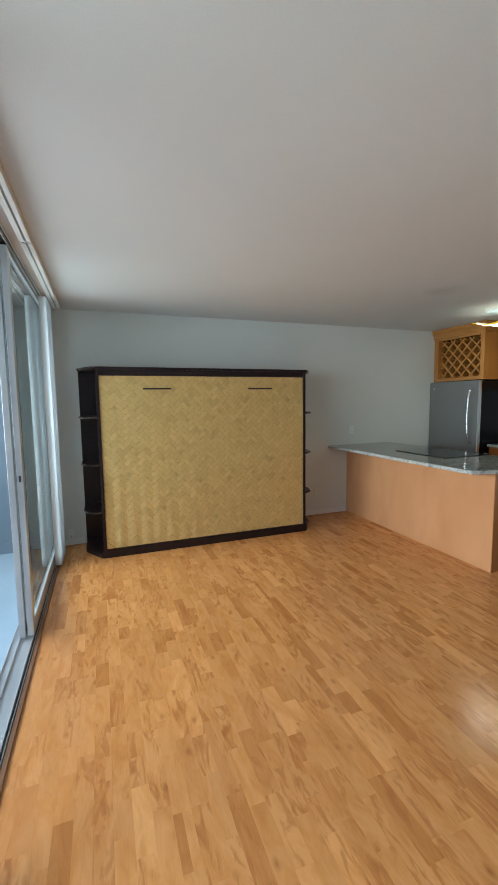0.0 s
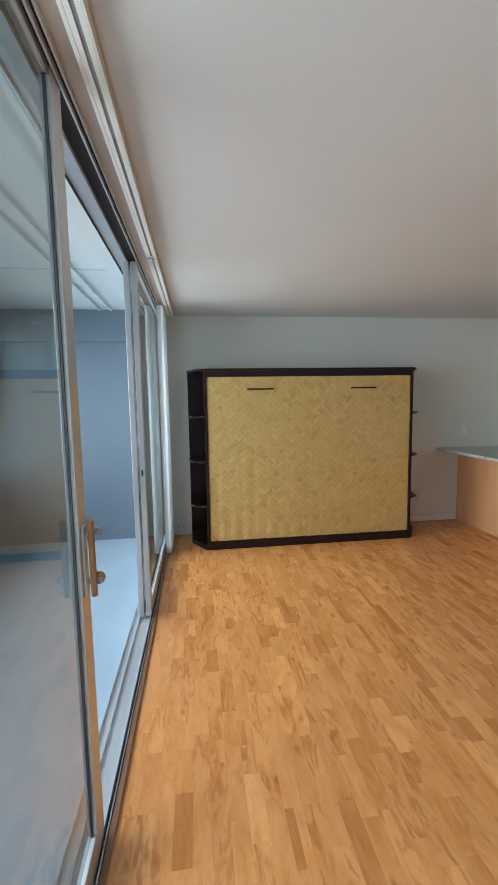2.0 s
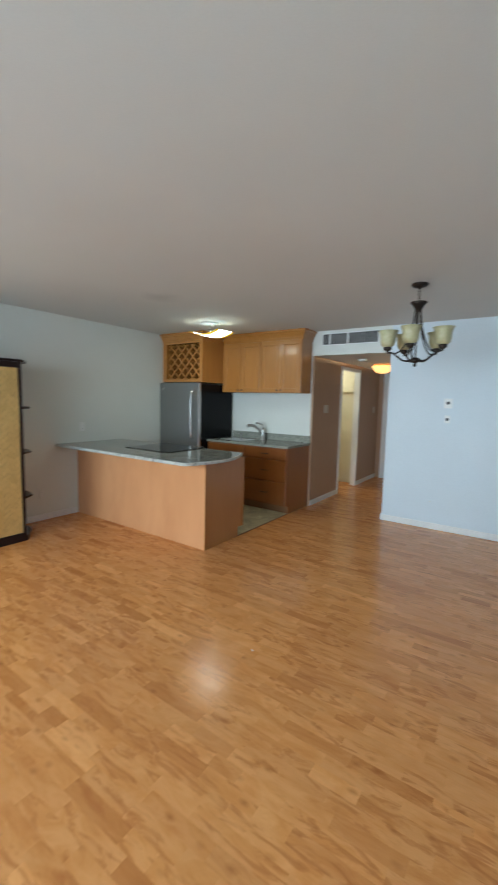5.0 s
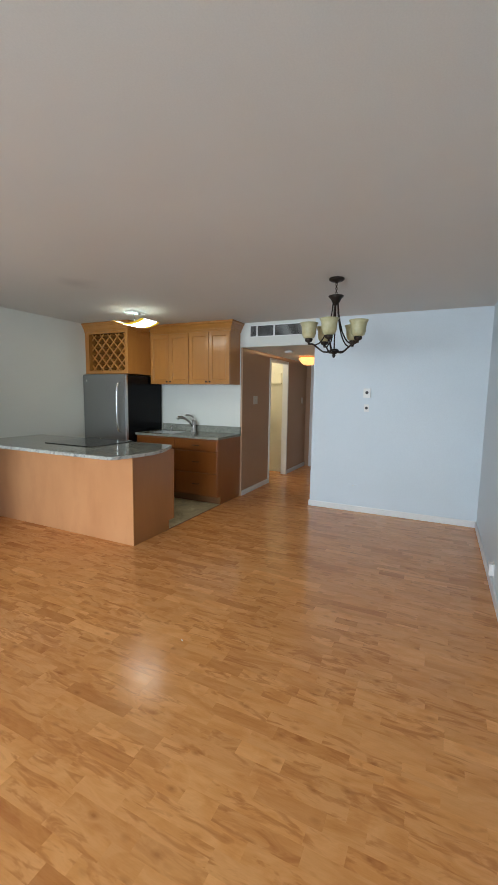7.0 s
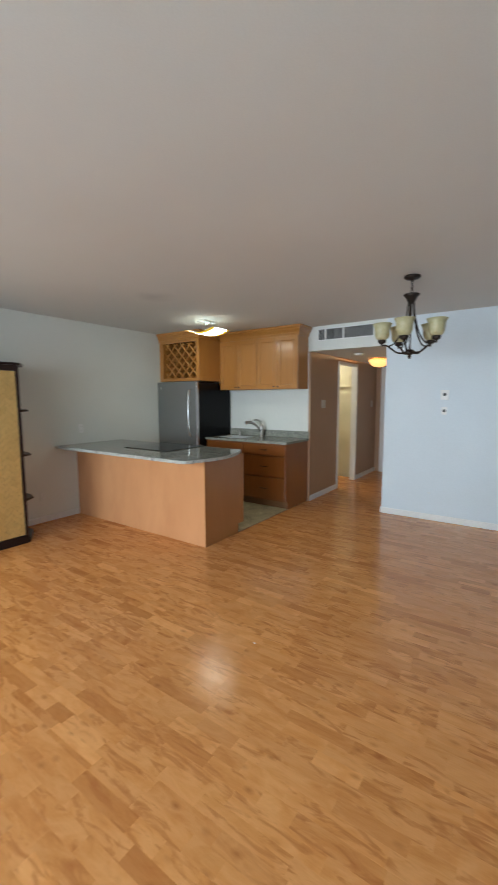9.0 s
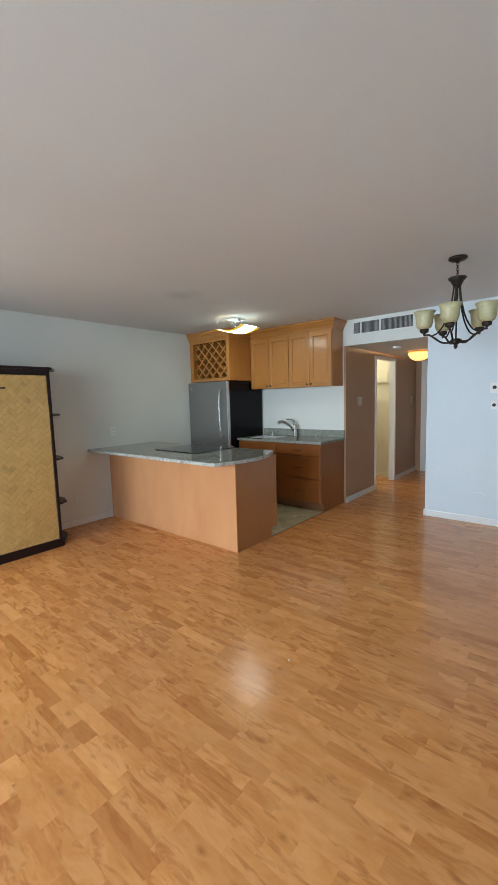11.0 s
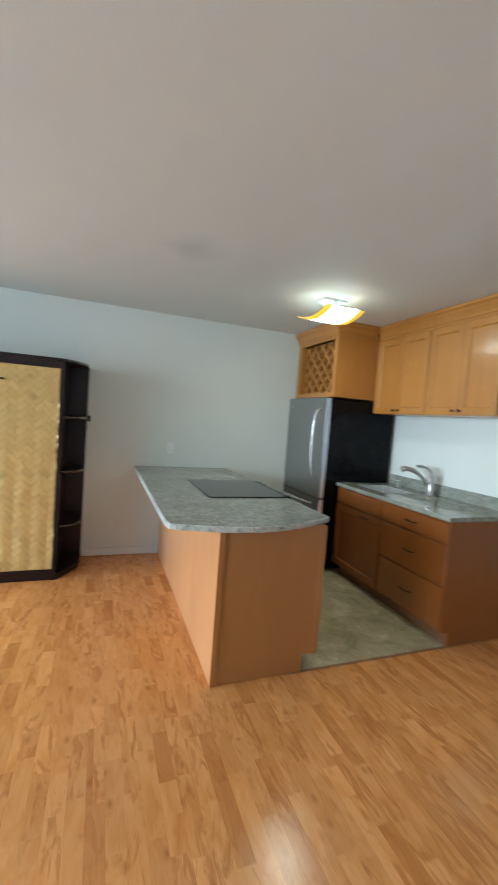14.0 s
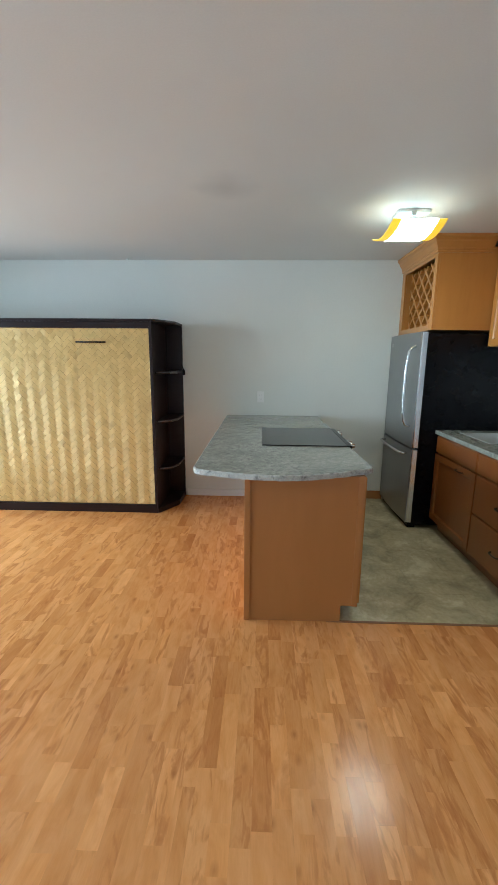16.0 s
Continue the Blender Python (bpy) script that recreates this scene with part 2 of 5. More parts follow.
def laminate(name, source):
    """Printed beech strips: a tone for each strip, soft figure, dark heartwood streaks, small knots and a satin lacquer."""
    m, n, l, s = material(name)
    info = n.new("ShaderNodeObjectInfo") if source == "object" else n.new("ShaderNodeNewGeometry")
    rnd = info.outputs["Random"] if source == "object" else info.outputs["Random Per Island"]

    def shifted(stretch, by):
        push = n.new("ShaderNodeVectorMath")
        push.operation = 'MULTIPLY_ADD'
        l.new(rnd, push.inputs[0])
        push.inputs[1].default_value = by
        l.new(place(n, l, stretch), push.inputs[2])
        return push.outputs[0]
    figure = grain(n, l, shifted((12, 4.0, 12), (37, 19, 53)), 1.0, 5.0, 0.58, 0.9)
    streak = grain(n, l, shifted((20, 5.0, 20), (71, 43, 17)), 1.0, 4.0, 0.55, 1.3)
    pores = grain(n, l, shifted((260, 16, 260), (11, 29, 83)), 1.0, 3.0, 0.6)
    c = ramp(n, l, figure, [(0.25, (0.565, 0.212, 0.055)), (0.44, (0.665, 0.280, 0.083)), (0.60, (0.735, 0.335, 0.116)), (0.78, (0.635, 0.255, 0.072))])
    c = mix(n, l, 1.0, c, ramp(n, l, rnd, [(0.0, (0.70, 0.58, 0.48)), (0.06, (0.80, 0.72, 0.64)), (0.15, (0.91, 0.87, 0.83)), (0.36, (1.0, 1.0, 1.0)), (0.50, (0.89, 0.86, 0.82)), (0.66, (1.05, 1.06, 1.06)), (0.82, (0.96, 0.93, 0.89)), (1.0, (1.14, 1.18, 1.22))]), 'MULTIPLY')
    # about half of the strips carry reddish heartwood
    share = n.new("ShaderNodeMath")
    share.operation = 'MULTIPLY'
    share.inputs[1].default_value = 9.37
    l.new(rnd, share.inputs[0])
    part_of = n.new("ShaderNodeMath")
    part_of.operation = 'FRACT'
    l.new(share.outputs[0], part_of.inputs[0])
    has = ramp(n, l, part_of.outputs[0], [(0.42, (0.12, 0.12, 0.12)), (0.55, (1, 1, 1))])
    heart = mix(n, l, 1.0, ramp(n, l, streak, [(0.50, (0, 0, 0)), (0.60, (0.50, 0.50, 0.50)), (0.72, (0.80, 0.80, 0.80))]), has, 'MULTIPLY')
    c = mix(n, l, heart, c, (0.40, 0.122, 0.028))
    knot = n.new("ShaderNodeTexVoronoi")
    knot.inputs["Scale"].default_value = 1.0
    l.new(shifted((11, 6.5, 11), (23, 61, 7)), knot.inputs["Vector"])
    c = mix(n, l, ramp(n, l, knot.outputs["Distance"], [(0.04, (0.66, 0.66, 0.66)), (0.08, (0.40, 0.40, 0.40)), (0.20, (0, 0, 0))]), c, (0.30, 0.088, 0.02))
    c = mix(n, l, 0.12, c, ramp(n, l, pores, [(0.35, (0.40, 0.17, 0.04)), (0.65, (0.68, 0.35, 0.11))]))
    l.new(c, s.inputs["Base Color"])
    wear = grain(n, l, place(n, l), 1.6, 5.0, 0.65)
    r = n.new("ShaderNodeMapRange")
    r.inputs["To Min"].default_value, r.inputs["To Max"].default_value = 0.15, 0.26
    l.new(wear, r.inputs["Value"])
    l.new(r.outputs[0], s.inputs["Roughness"])
    relief(n, l, s, pores, 0.03, 0.001)
    return m


FLOOR_A, FLOOR_B = laminate("laminate_strip", "object"), laminate("laminate_strip_far", "island")


def granite(name, gain=1.0):
    m, n, l, s = material(name)
    v = place(n, l)
    blot, speck, cloud = grain(n, l, v, 30.0, 5.0, 0.66, 0.6), grain(n, l, v, 150.0, 4.0, 0.7), grain(n, l, v, 7.0, 3.0)
    c = ramp(n, l, blot, [(0.30, (0.15, 0.16, 0.14)), (0.42, (0.235, 0.245, 0.215)), (0.52, (0.285, 0.29, 0.258)), (0.60, (0.36, 0.365, 0.325)), (0.70, (0.245, 0.255, 0.225))])
    c = mix(n, l, ramp(n, l, speck, [(0.36, (0.7, 0.7, 0.7)), (0.46, (0, 0, 0))]), c, (0.075, 0.08, 0.075))
    c = mix(n, l, ramp(n, l, speck, [(0.60, (0, 0, 0)), (0.70, (0.6, 0.6, 0.6))]), c, (0.52, 0.52, 0.47))
    c = mix(n, l, 0.6, c, ramp(n, l, cloud, [(0.35, (0.82, 0.83, 0.82)), (0.65, (1.12, 1.12, 1.10))]), 'MULTIPLY')
    c = mix(n, l, 1.0, c, (gain, gain, 0.98 * gain), 'MULTIPLY')
    l.new(c, s.inputs["Base Color"])
    s.inputs["Roughness"].default_value = 0.08
    return m


def stone_tile(name):
    m, n, l, s = material(name)
    v = place(n, l)
    info = n.new("ShaderNodeObjectInfo")
    a, b = grain(n, l, v, 4.6, 6.0, 0.68, 0.5), grain(n, l, v, 30.0, 4.0)
    c = ramp(n, l, a, [(0.34, (0.32, 0.255, 0.115)), (0.47, (0.53, 0.44, 0.225)), (0.55, (0.62, 0.53, 0.29)), (0.64, (0.84, 0.765, 0.51))])
    c = mix(n, l, 0.3, c, ramp(n, l, b, [(0.3, (0.14, 0.13, 0.10)), (0.7, (0.42, 0.41, 0.35))]))
    c = mix(n, l, 0.7, c, ramp(n, l, info.outputs["Random"], [(0.0, (0.92, 0.92, 0.92)), (1.0, (1.05, 1.05, 1.05))]), 'MULTIPLY')
    l.new(c, s.inputs["Base Color"])
    s.inputs["Roughness"].default_value = 0.33
    relief(n, l, s, b, 0.08)
    return m


GRANITE = granite("grey_granite")


def chipped_granite(name):
    """The unpolished edge: pale crystal broken by dark chips."""
    m, n, l, s = material(name)
    v = place(n, l)
    chip, fine = grain(n, l, v, 26.0, 4.0, 0.65, 0.8), grain(n, l, v, 160.0, 3.0)
    c = ramp(n, l, chip, [(0.34, (0.10, 0.10, 0.09)), (0.42, (0.30, 0.305, 0.28)), (0.52, (0.44, 0.45, 0.41)), (0.68, (0.54, 0.55, 0.50))])
    c = mix(n, l, 0.25, c, ramp(n, l, fine, [(0.35, (0.12, 0.12, 0.11)), (0.65, (0.8, 0.8, 0.76))]))
    l.new(c, s.inputs["Base Color"])
    s.inputs["Roughness"].default_value = 0.45
    relief(n, l, s, chip, 0.5, 0.004)
    return m


GRANITE_EDGE = chipped_granite("rough_granite_edge")
TILE = stone_tile("grey_stone_tile")
GROUT = plain("grout", (0.42, 0.36, 0.20), (0.47, 0.40, 0.23), 0.8)


# ---- building helpers ----
def origin(ob):
    v = Vector((0, 0, 0))
    while ob:
        v += ob.location
        ob = ob.parent
    return v


def thing(name, at, label, category, group="", kind=""):
    ob = new(name)
    ob.empty_display_size = 0.1
    ob.location = at
    return tagged(ob, label, category, group, kind)


def part(name, bm, mat, parent=None, label="", smooth=False):
    """Links a bmesh, drawn at its true place, as one mesh under a thing or a part."""
    if parent:
        bmesh.ops.translate(bm, verts=bm.verts, vec=-origin(parent))
    me = bpy.data.meshes.new(name)
    bmesh.ops.recalc_face_normals(bm, faces=bm.faces)
    if smooth:
        for f in bm.faces:
            f.smooth = True
    bm.to_mesh(me)
    bm.free()
    me.materials.append(mat)
    ob = new(name, me)
    if parent:
        ob.parent = parent
    if label:
        ob["label"] = label
    return ob


def structure(name, bm, mat, label, category):
    return tagged(part(name, bm, mat), label, category, kind="structure")


def box(bm, x0, x1, y0, y1, z0, z1, bevel=0.0):
    m = Matrix.LocRotScale(((x0 + x1) / 2, (y0 + y1) / 2, (z0 + z1) / 2), None, (abs(x1 - x0), abs(y1 - y0), abs(z1 - z0)))
    vs = bmesh.ops.create_cube(bm, size=1, matrix=m)["verts"]
    if bevel:
        es = {e for v in vs for e in v.link_edges}
        bmesh.ops.bevel(bm, geom=list(es), offset=bevel, segments=2, affect='EDGES', profile=0.6)
    return bm


def slab(*a):
    return box(bmesh.new(), *a)


def prism(points, z0, z1, bevel=0.0, bm=None):
    """A flat plate with the outline given, from z0 to z1."""
    bm = bm or bmesh.new()
    f = bm.faces.new([bm.verts.new((x, y, z0)) for x, y in points])
    r = bmesh.ops.extrude_face_region(bm, geom=[f])
    up = [g for g in r["geom"] if isinstance(g, bmesh.types.BMVert)]
    bmesh.ops.translate(bm, verts=up, vec=(0, 0, z1 - z0))
    if bevel:
        bmesh.ops.bevel(bm, geom=[e for e in bm.edges if abs(e.verts[0].co.z - e.verts[1].co.z) < 1e-6], offset=bevel, segments=2, affect='EDGES')
    return bm


def lathe(bm, profile, at, steps=24, axis='Z'):
    """A turned shape: rows of (radius, height)."""
    rings = []
    for r, h in profile:
        ring = []
        for i in range(steps):
            a = 2 * math.pi * i / steps
            q = (r * math.cos(a), r * math.sin(a), h)
            q = q if axis == 'Z' else ((h, q[0], q[1]) if axis == 'X' else (q[0], h, q[1]))
            ring.append(bm.verts.new(Vector(q) + Vector(at)))
        rings.append(ring)
    for a, b in zip(rings, rings[1:]):
        for i in range(steps):
            j = (i + 1) % steps
            bm.faces.new((a[i], a[j], b[j], b[i]))
    if profile[0][0] > 1e-4:
        bm.faces.new(rings[0])
    if profile[-1][0] > 1e-4:
        bm.faces.new(rings[-1])
    return bm


def tube(bm, path, radius, steps=10):
    """A round bar along a path; radius may be a list."""
    path = [Vector(p) for p in path]
    rings = []
    side = None
    for i, p in enumerate(path):
        d = (path[min(i + 1, len(path) - 1)] - path[max(i - 1, 0)]).normalized()
        if side is None:
            side = d.orthogonal().normalized()
        side = (side - d * side.dot(d)).normalized()
        up = d.cross(side)
        r = radius[i] if isinstance(radius, (list, tuple)) else radius
        rings.append([bm.verts.new(p + (side * math.cos(2 * math.pi * k / steps) + up * math.sin(2 * math.pi * k / steps)) * r) for k in range(steps)])
    for a, b in zip(rings, rings[1:]):
        for k in range(steps):
            j = (k + 1) % steps
            bm.faces.new((a[k], a[j], b[j], b[k]))
    bm.faces.new(rings[0])
    bm.faces.new(rings[-1])
    return bm


def arc(points, n=8):
    """A smooth curve through a few points."""
    pts = [Vector(p) for p in points]
    pts = [2 * pts[0] - pts[1]] + pts + [2 * pts[-1] - pts[-2]]
    out = []
    for i in range(1, len(pts) - 2):
        p0, p1, p2, p3 = pts[i - 1:i + 3]
        for k in range(n):
            t = k / n
            out.append(0.5 * (2 * p1 + (p2 - p0) * t + (2 * p0 - 5 * p1 + 4 * p2 - p3) * t * t + (3 * p1 - p0 - 3 * p2 + p3) * t ** 3))
    return out + [pts[-2]]


# ---- plan: the room's corners ----
XW, XE, YS, YN, ZC = -0.50, 5.45, -0.575, 4.665, 2.475
HALL_S, HALL_N, HALL_E, HALL_Z = 1.41, 2.455, 8.42, 2.145
T = 0.12
TN = 0.085

CRUMBS = ((2.168, 1.192, 1.1),)

# ---- structure ----
structure("ceiling", slab(XW - 0.1, XE, YS - T, YN + T, ZC, ZC + 0.15), CEIL, "smooth matt white-painted ceiling of the living room", "ceiling")
structure("wall_north", slab(XW - 0.1, XE + T, YN, YN + T, -0.1, ZC + 0.1), WALL, "white-painted wall behind the bed cabinet and kitchen", "wall")
structure("wall_south", slab(XW - 0.1, XE + T, YS - T, YS, -0.1, ZC + 0.1), WALL_COOL, "plain white-painted side wall", "wall")
structure("wall_dining", slab(XE, XE + T, YS, HALL_S, -0.1, ZC + 0.1), WALL_COOL, "pale painted dining wall with small dials", "wall")
structure("wall_kitchen", slab(XE, XE + T, 2.4845, YN, -0.1, ZC + 0.1), WALL, "white kitchen wall behind sink and fridge", "wall")
structure("soffit", slab(XE, XE + T, HALL_S, 2.484, HALL_Z, ZC + 0.1), WALL, "white painted soffit with an air vent over the hall", "soffit")
structure("hall_ceiling", slab(XE + T, HALL_E + 0.2, HALL_S - T, HALL_N + T, HALL_Z, HALL_Z + 0.1), CEIL, "low white hall ceiling", "ceiling")
structure("wall_hall_south", slab(XE + T, HALL_E, HALL_S - T, HALL_S, -0.1, HALL_Z), WALL_COOL, "white hall side wall", "wall")
DX0, DX1, DZ = 6.46, 7.29, 2.06
bm = slab(XE + T, DX0, HALL_N, HALL_N + TN, -0.1, HALL_Z)
box(bm, XE, XE + T + 0.001, HALL_N, 2.484, -0.1, HALL_Z - 0.001)
structure("wall_hall_north", bm, TAUPE, "taupe-painted hall wall beside the kitchen", "wall")
structure("wall_hall_north_end", slab(DX1, HALL_E, HALL_N, HALL_N + TN, -0.1, HALL_Z), TAUPE, "taupe-painted hall wall past the doorway", "wall")
structure("wall_hall_lintel", slab(DX0, DX1, HALL_N, HALL_N + TN, DZ, HALL_Z), TAUPE, "taupe-painted strip over the hall doorway", "wall")
bm = bmesh.new()
box(bm, HALL_E, HALL_E + T, HALL_S - T, HALL_N + T, -0.1, HALL_Z)
structure("wall_hall_end", bm, TAUPE, "taupe wall at the end of the hall", "wall")
bm = bmesh.new()
SRE = 7.495
box(bm, DX0 - 0.45, DX0 - 0.37, HALL_N + TN, 4.6, -0.1, 2.4)
box(bm, SRE, SRE + 0.08, HALL_N + TN, 4.6, -0.1, 2.4)
box(bm, DX0 - 0.45, SRE + 0.08, 4.6, 4.7, -0.1, 2.4)
box(bm, DX0 - 0.45, SRE + 0.08, HALL_N + TN, 4.7, 2.4, 2.5)
box(bm, DX0 - 0.37, SRE, HALL_N + TN - 0.01, HALL_N + TN, HALL_Z, 2.4)
structure("wall_closet", bm, CREAM, "cream-painted walls of a lit side room", "wall")


def frame_trim(name, x0, x1, z1, y, w, d, mat, label):
    bm = bmesh.new()
    box(bm, x0 - w, x0, y - d, y + 0.088, 0, z1 + w, 0.003)
    box(bm, x1, x1 + w, y - d, y + 0.088, 0, z1 + w, 0.003)
    box(bm, x0 + 0.001, x1 - 0.001, y - d, y + 0.088, z1, z1 + w, 0.003)
    return structure(name, bm, mat, label, "door frame")


frame_trim("door_frame", DX0 + 0.02, DX1 - 0.02, DZ - 0.02, HALL_N, 0.045, 0.014, TRIM, "white-painted wooden frame of the hall doorway")
# door at the end of the hall, closed
end_door = thing("door_1", (HALL_E - 0.02, 1.9, 0), "closed white panel door at the end of the hall", "door", kind="structure")
part("door_leaf", box(bmesh.new(), HALL_E - 0.035, HALL_E - 0.004, 1.45, 2.249, 0.01, 2.02, 0.004), TRIM, end_door)
bm = bmesh.new()
box(bm, HALL_E - 0.05, HALL_E - 0.002, 2.25, 2.345, 0, 2.10, 0.004)
part("frame", bm, TRIM, end_door)
bm = bmesh.new()
lathe(bm, [(0.012, 0.0), (0.012, -0.04), (0.028, -0.05), (0.028, -0.07), (0.0, -0.08)], (HALL_E - 0.035, 2.19, 1.0), 14, 'X')
part("knob", bm, NICKEL, end_door, "round brushed metal knob", True)

# baseboards
def baseboard(name, x0, x1, y0, y1, mat=TRIM, h=0.075, label="white-painted wooden baseboard"):
    structure(name, box(bmesh.new(), x0, x1, y0, y1, 0.0, h, 0.004), mat, label, "baseboard")


baseboard("baseboard_north", XW + 0.02, -0.13, YN - 0.014, YN)
baseboard("baseboard_north_middle", 2.46, 3.19, YN - 0.014, YN)
baseboard("baseboard_kitchen", 3.88, 4.62, YN - 0.014, YN, MAPLE, 0.09, "honey maple baseboard strip in the kitchen")
baseboard("baseboard_south", XW + 0.02, XE, YS, YS + 0.014)
baseboard("baseboard_dining", XE - 0.014, XE, YS + 0.014, HALL_S - 0.002)
baseboard("baseboard_corner", XE - 0.014, HALL_E, HALL_S, HALL_S + 0.014)
baseboard("baseboard_hall", XE + 0.01, DX0 - 0.028, HALL_N - 0.014, HALL_N)
baseboard("baseboard_side_room", SRE - 0.014, SRE, HALL_N + TN + 0.004, 4.6, CREAM, 0.075, "cream-painted baseboard of the side room")
baseboard("baseboard_hall_end", DX1 + 0.028, HALL_E, HALL_N - 0.014, HALL_N)

# balcony beyond the sliding doors
structure("balcony_floor", slab(-2.3, -0.502, -2.5, 4.9, -0.25, -0.045), LANAI_FLOOR, "blue-grey painted concrete balcony floor", "balcony floor")
bm = slab(-2.3, XW - 0.001, 4.786, 4.95, -0.25, 2.7)
box(bm, -2.3, XW - 0.001, 4.765, 4.786, -0.045, 0.085)
box(bm, -2.3, XW - 0.001, 4.755, 4.786, 2.21, 2.549)
structure("balcony_wall", bm, LANAI_WALL, "blue-grey painted wall at the balcony's end", "wall")
bm = slab(-2.3, XW - 0.1, -2.5, 4.95, 2.55, 2.7)
box(bm, -1.05, -1.03, -2.5, 4.95, 2.535, 2.55)
box(bm, -0.93, -0.91, -2.5, 4.95, 2.535, 2.55)
box(bm, -2.3, -0.6, 3.40, 3.415, 2.542, 2.55)
structure("balcony_ceiling", bm, LANAI_CEIL, "white balcony ceiling with batten strips", "ceiling")
structure("balcony_wall_south", slab(-2.3, XW - 0.1, -2.6, -2.5, -0.25, 2.7), LANAI_WALL, "blue-grey painted wall at the balcony's other end", "wall")
bm = slab(-2.42, -2.3, -2.6, 4.95, -0.25, 0.75)
box(bm, -2.42, -2.3, -2.6, 4.95, 2.32, 2.7)
structure("balcony_parapet", bm, LANAI_CEIL, "white balcony parapet and beam", "parapet")
structure("door_header", slab(XW - 0.1, XW - 0.001, -2.5, YN, 2.44, 2.7), LANAI_CEIL, "white outer face of the door header", "lintel")
structure("ground", slab(-400, 400, -400, 400, -3.4, -3.2), plain("lawn", (0.05, 0.07, 0.03), (0.09, 0.11, 0.05), 0.9), "green ground far below the balcony", "ground")

# lintel above the sliding doors, with threshold
structure("door_lintel", slab(XW - 0.1, -0.297, YS, YN, 2.460, ZC), TAN_BOARD, "tan-painted board above the sliding doors", "lintel")
bm = slab(-0.50, -0.377, YS, YN, -0.1, 0.012)
for x in (-0.497, -0.455, -0.380):
    box(bm, x - 0.003, x + 0.003, YS, YN, 0.012, 0.024)
box(bm, -0.368, -0.364, YS, YN, 0.006, 0.014)
structure("door_track", bm, ALU, "aluminium sliding-door track in the floor", "door track")
structure("track_groove", slab(-0.3765, -0.362, YS, YN, -0.1, 0.006), ALU_DARK, "dark groove of the sliding-door track", "door track")
structure("threshold", box(bmesh.new(), -0.361, -0.337, YS, YN, 0.0, 0.010, 0.004), BRONZE_TRIM, "reddish-brown wooden threshold strip", "threshold")
bm = slab(-0.50, -0.355, YS, YN, 2.447, 2.4595)
box(bm, -0.4995, -0.491, YS, YN, 2.420, 2.4255)
structure("door_head_channel", bm, HEAD_DARK, "dark brown recess above the sliding doors", "door track")
bm = slab(-0.499, -0.428, YS, YN, 2.426, 2.4468)
box(bm, -0.368, -0.362, YS, YN, 2.424, 2.4468)
box(bm, -0.3535, -0.348, YS, YN, 2.440, 2.4595)
structure("door_head_track", bm, ALU, "aluminium head track of the sliding doors", "door track")
structure("door_jamb", box(bmesh.new(), -0.50, -0.37, YN - 0.16, YN - 0.001, 0.027, 2.42, 0.003), ALU, "aluminium jamb beside the corner", "door jamb")


ZH = 2.432


def sliding_panel(y0, y1, x, label, thick=0.036, stile=0.06, head=ALU):
    d = thing("sliding_door", (x, y0, 0.03), label, "sliding door", "sliding glass doors")
    for y in (y0, y1 - stile):
        part("stile", box(bmesh.new(), x - thick / 2, x + thick / 2, y, y + stile, 0.032, ZH, 0.003), ALU, d)
    for z, h, mat in ((0.032, 0.08, ALU), (ZH - 0.024, 0.024, head)):
        part("rail", box(bmesh.new(), x - thick / 2 + 0.002, x + thick / 2 - 0.002, y0 + stile + 0.0005, y1 - stile - 0.0005, z, z + h, 0.003), mat, d)
    bm = bmesh.new()
    for y in (y0 + stile, y1 - stile - 0.008):
        box(bm, x - 0.006, x + 0.0065, y, y + 0.006, 0.112, ZH - 0.024)
    part("gasket", bm, ALU_DARK, d, "black rubber gasket")
    p = part("pane", slab(x - 0.003, x + 0.003, y0 + stile + 0.002, y1 - stile - 0.002, 0.112, ZH - 0.025), GLASS, d, "clear glass pane")
    p.visible_shadow = False
    return d


NX, NY = -0.390, 1.41
near = sliding_panel(-0.50, NY, NX, "aluminium-framed sliding glass door with a wooden handle, slid open", stile=0.085, head=ALU_SHADED)
handle = part("handle", box(bmesh.new(), NX + 0.0185, NX + 0.026, NY - 0.066, NY - 0.030, 0.92, 1.15, 0.003), ALU, near, "aluminium backplate of the handle")
hx, hyy = NX + 0.044, NY - 0.048
bm = tube(bmesh.new(), arc([(hx + 0.001, hyy, 0.915), (hx, hyy, 1.0), (hx, hyy, 1.08), (hx, hyy, 1.16)]), 0.0098)
part("grip", bm, wood("grip_wood", (0.36, 0.17, 0.07), (0.42, 0.21, 0.09), (0.25, 0.11, 0.05), 0.4, (8, 8, 1)), handle, "varnished wooden grip", True)
for z in (0.96, 1.12):
    part("bracket", box(bmesh.new(), NX + 0.0262, NX + 0.070, hyy + 0.009, hyy + 0.021, z - 0.011, z + 0.011, 0.003), NICKEL, handle, "metal bracket")
lock = lathe(bmesh.new(), [(0.020, -0.004), (0.020, 0.006), (0.016, 0.010), (0.0, 0.011)], (hx + 0.012, hyy + 0.016, 0.966), 18, 'Y')
part("lock", lock, BRASS, handle, "round tan thumb turn", True)
far = sliding_panel(2.84, 4.50, NX, "closed aluminium-framed sliding glass door by the corner")
part("catch", box(bmesh.new(), NX - 0.006, NX + 0.006, 2.835, 2.8405, 1.03, 1.07, 0.001), ALU_DARK, far, "small dark latch slot")
sliding_panel(2.83, 4.50, -0.436, "outer aluminium-framed sliding glass door behind another")

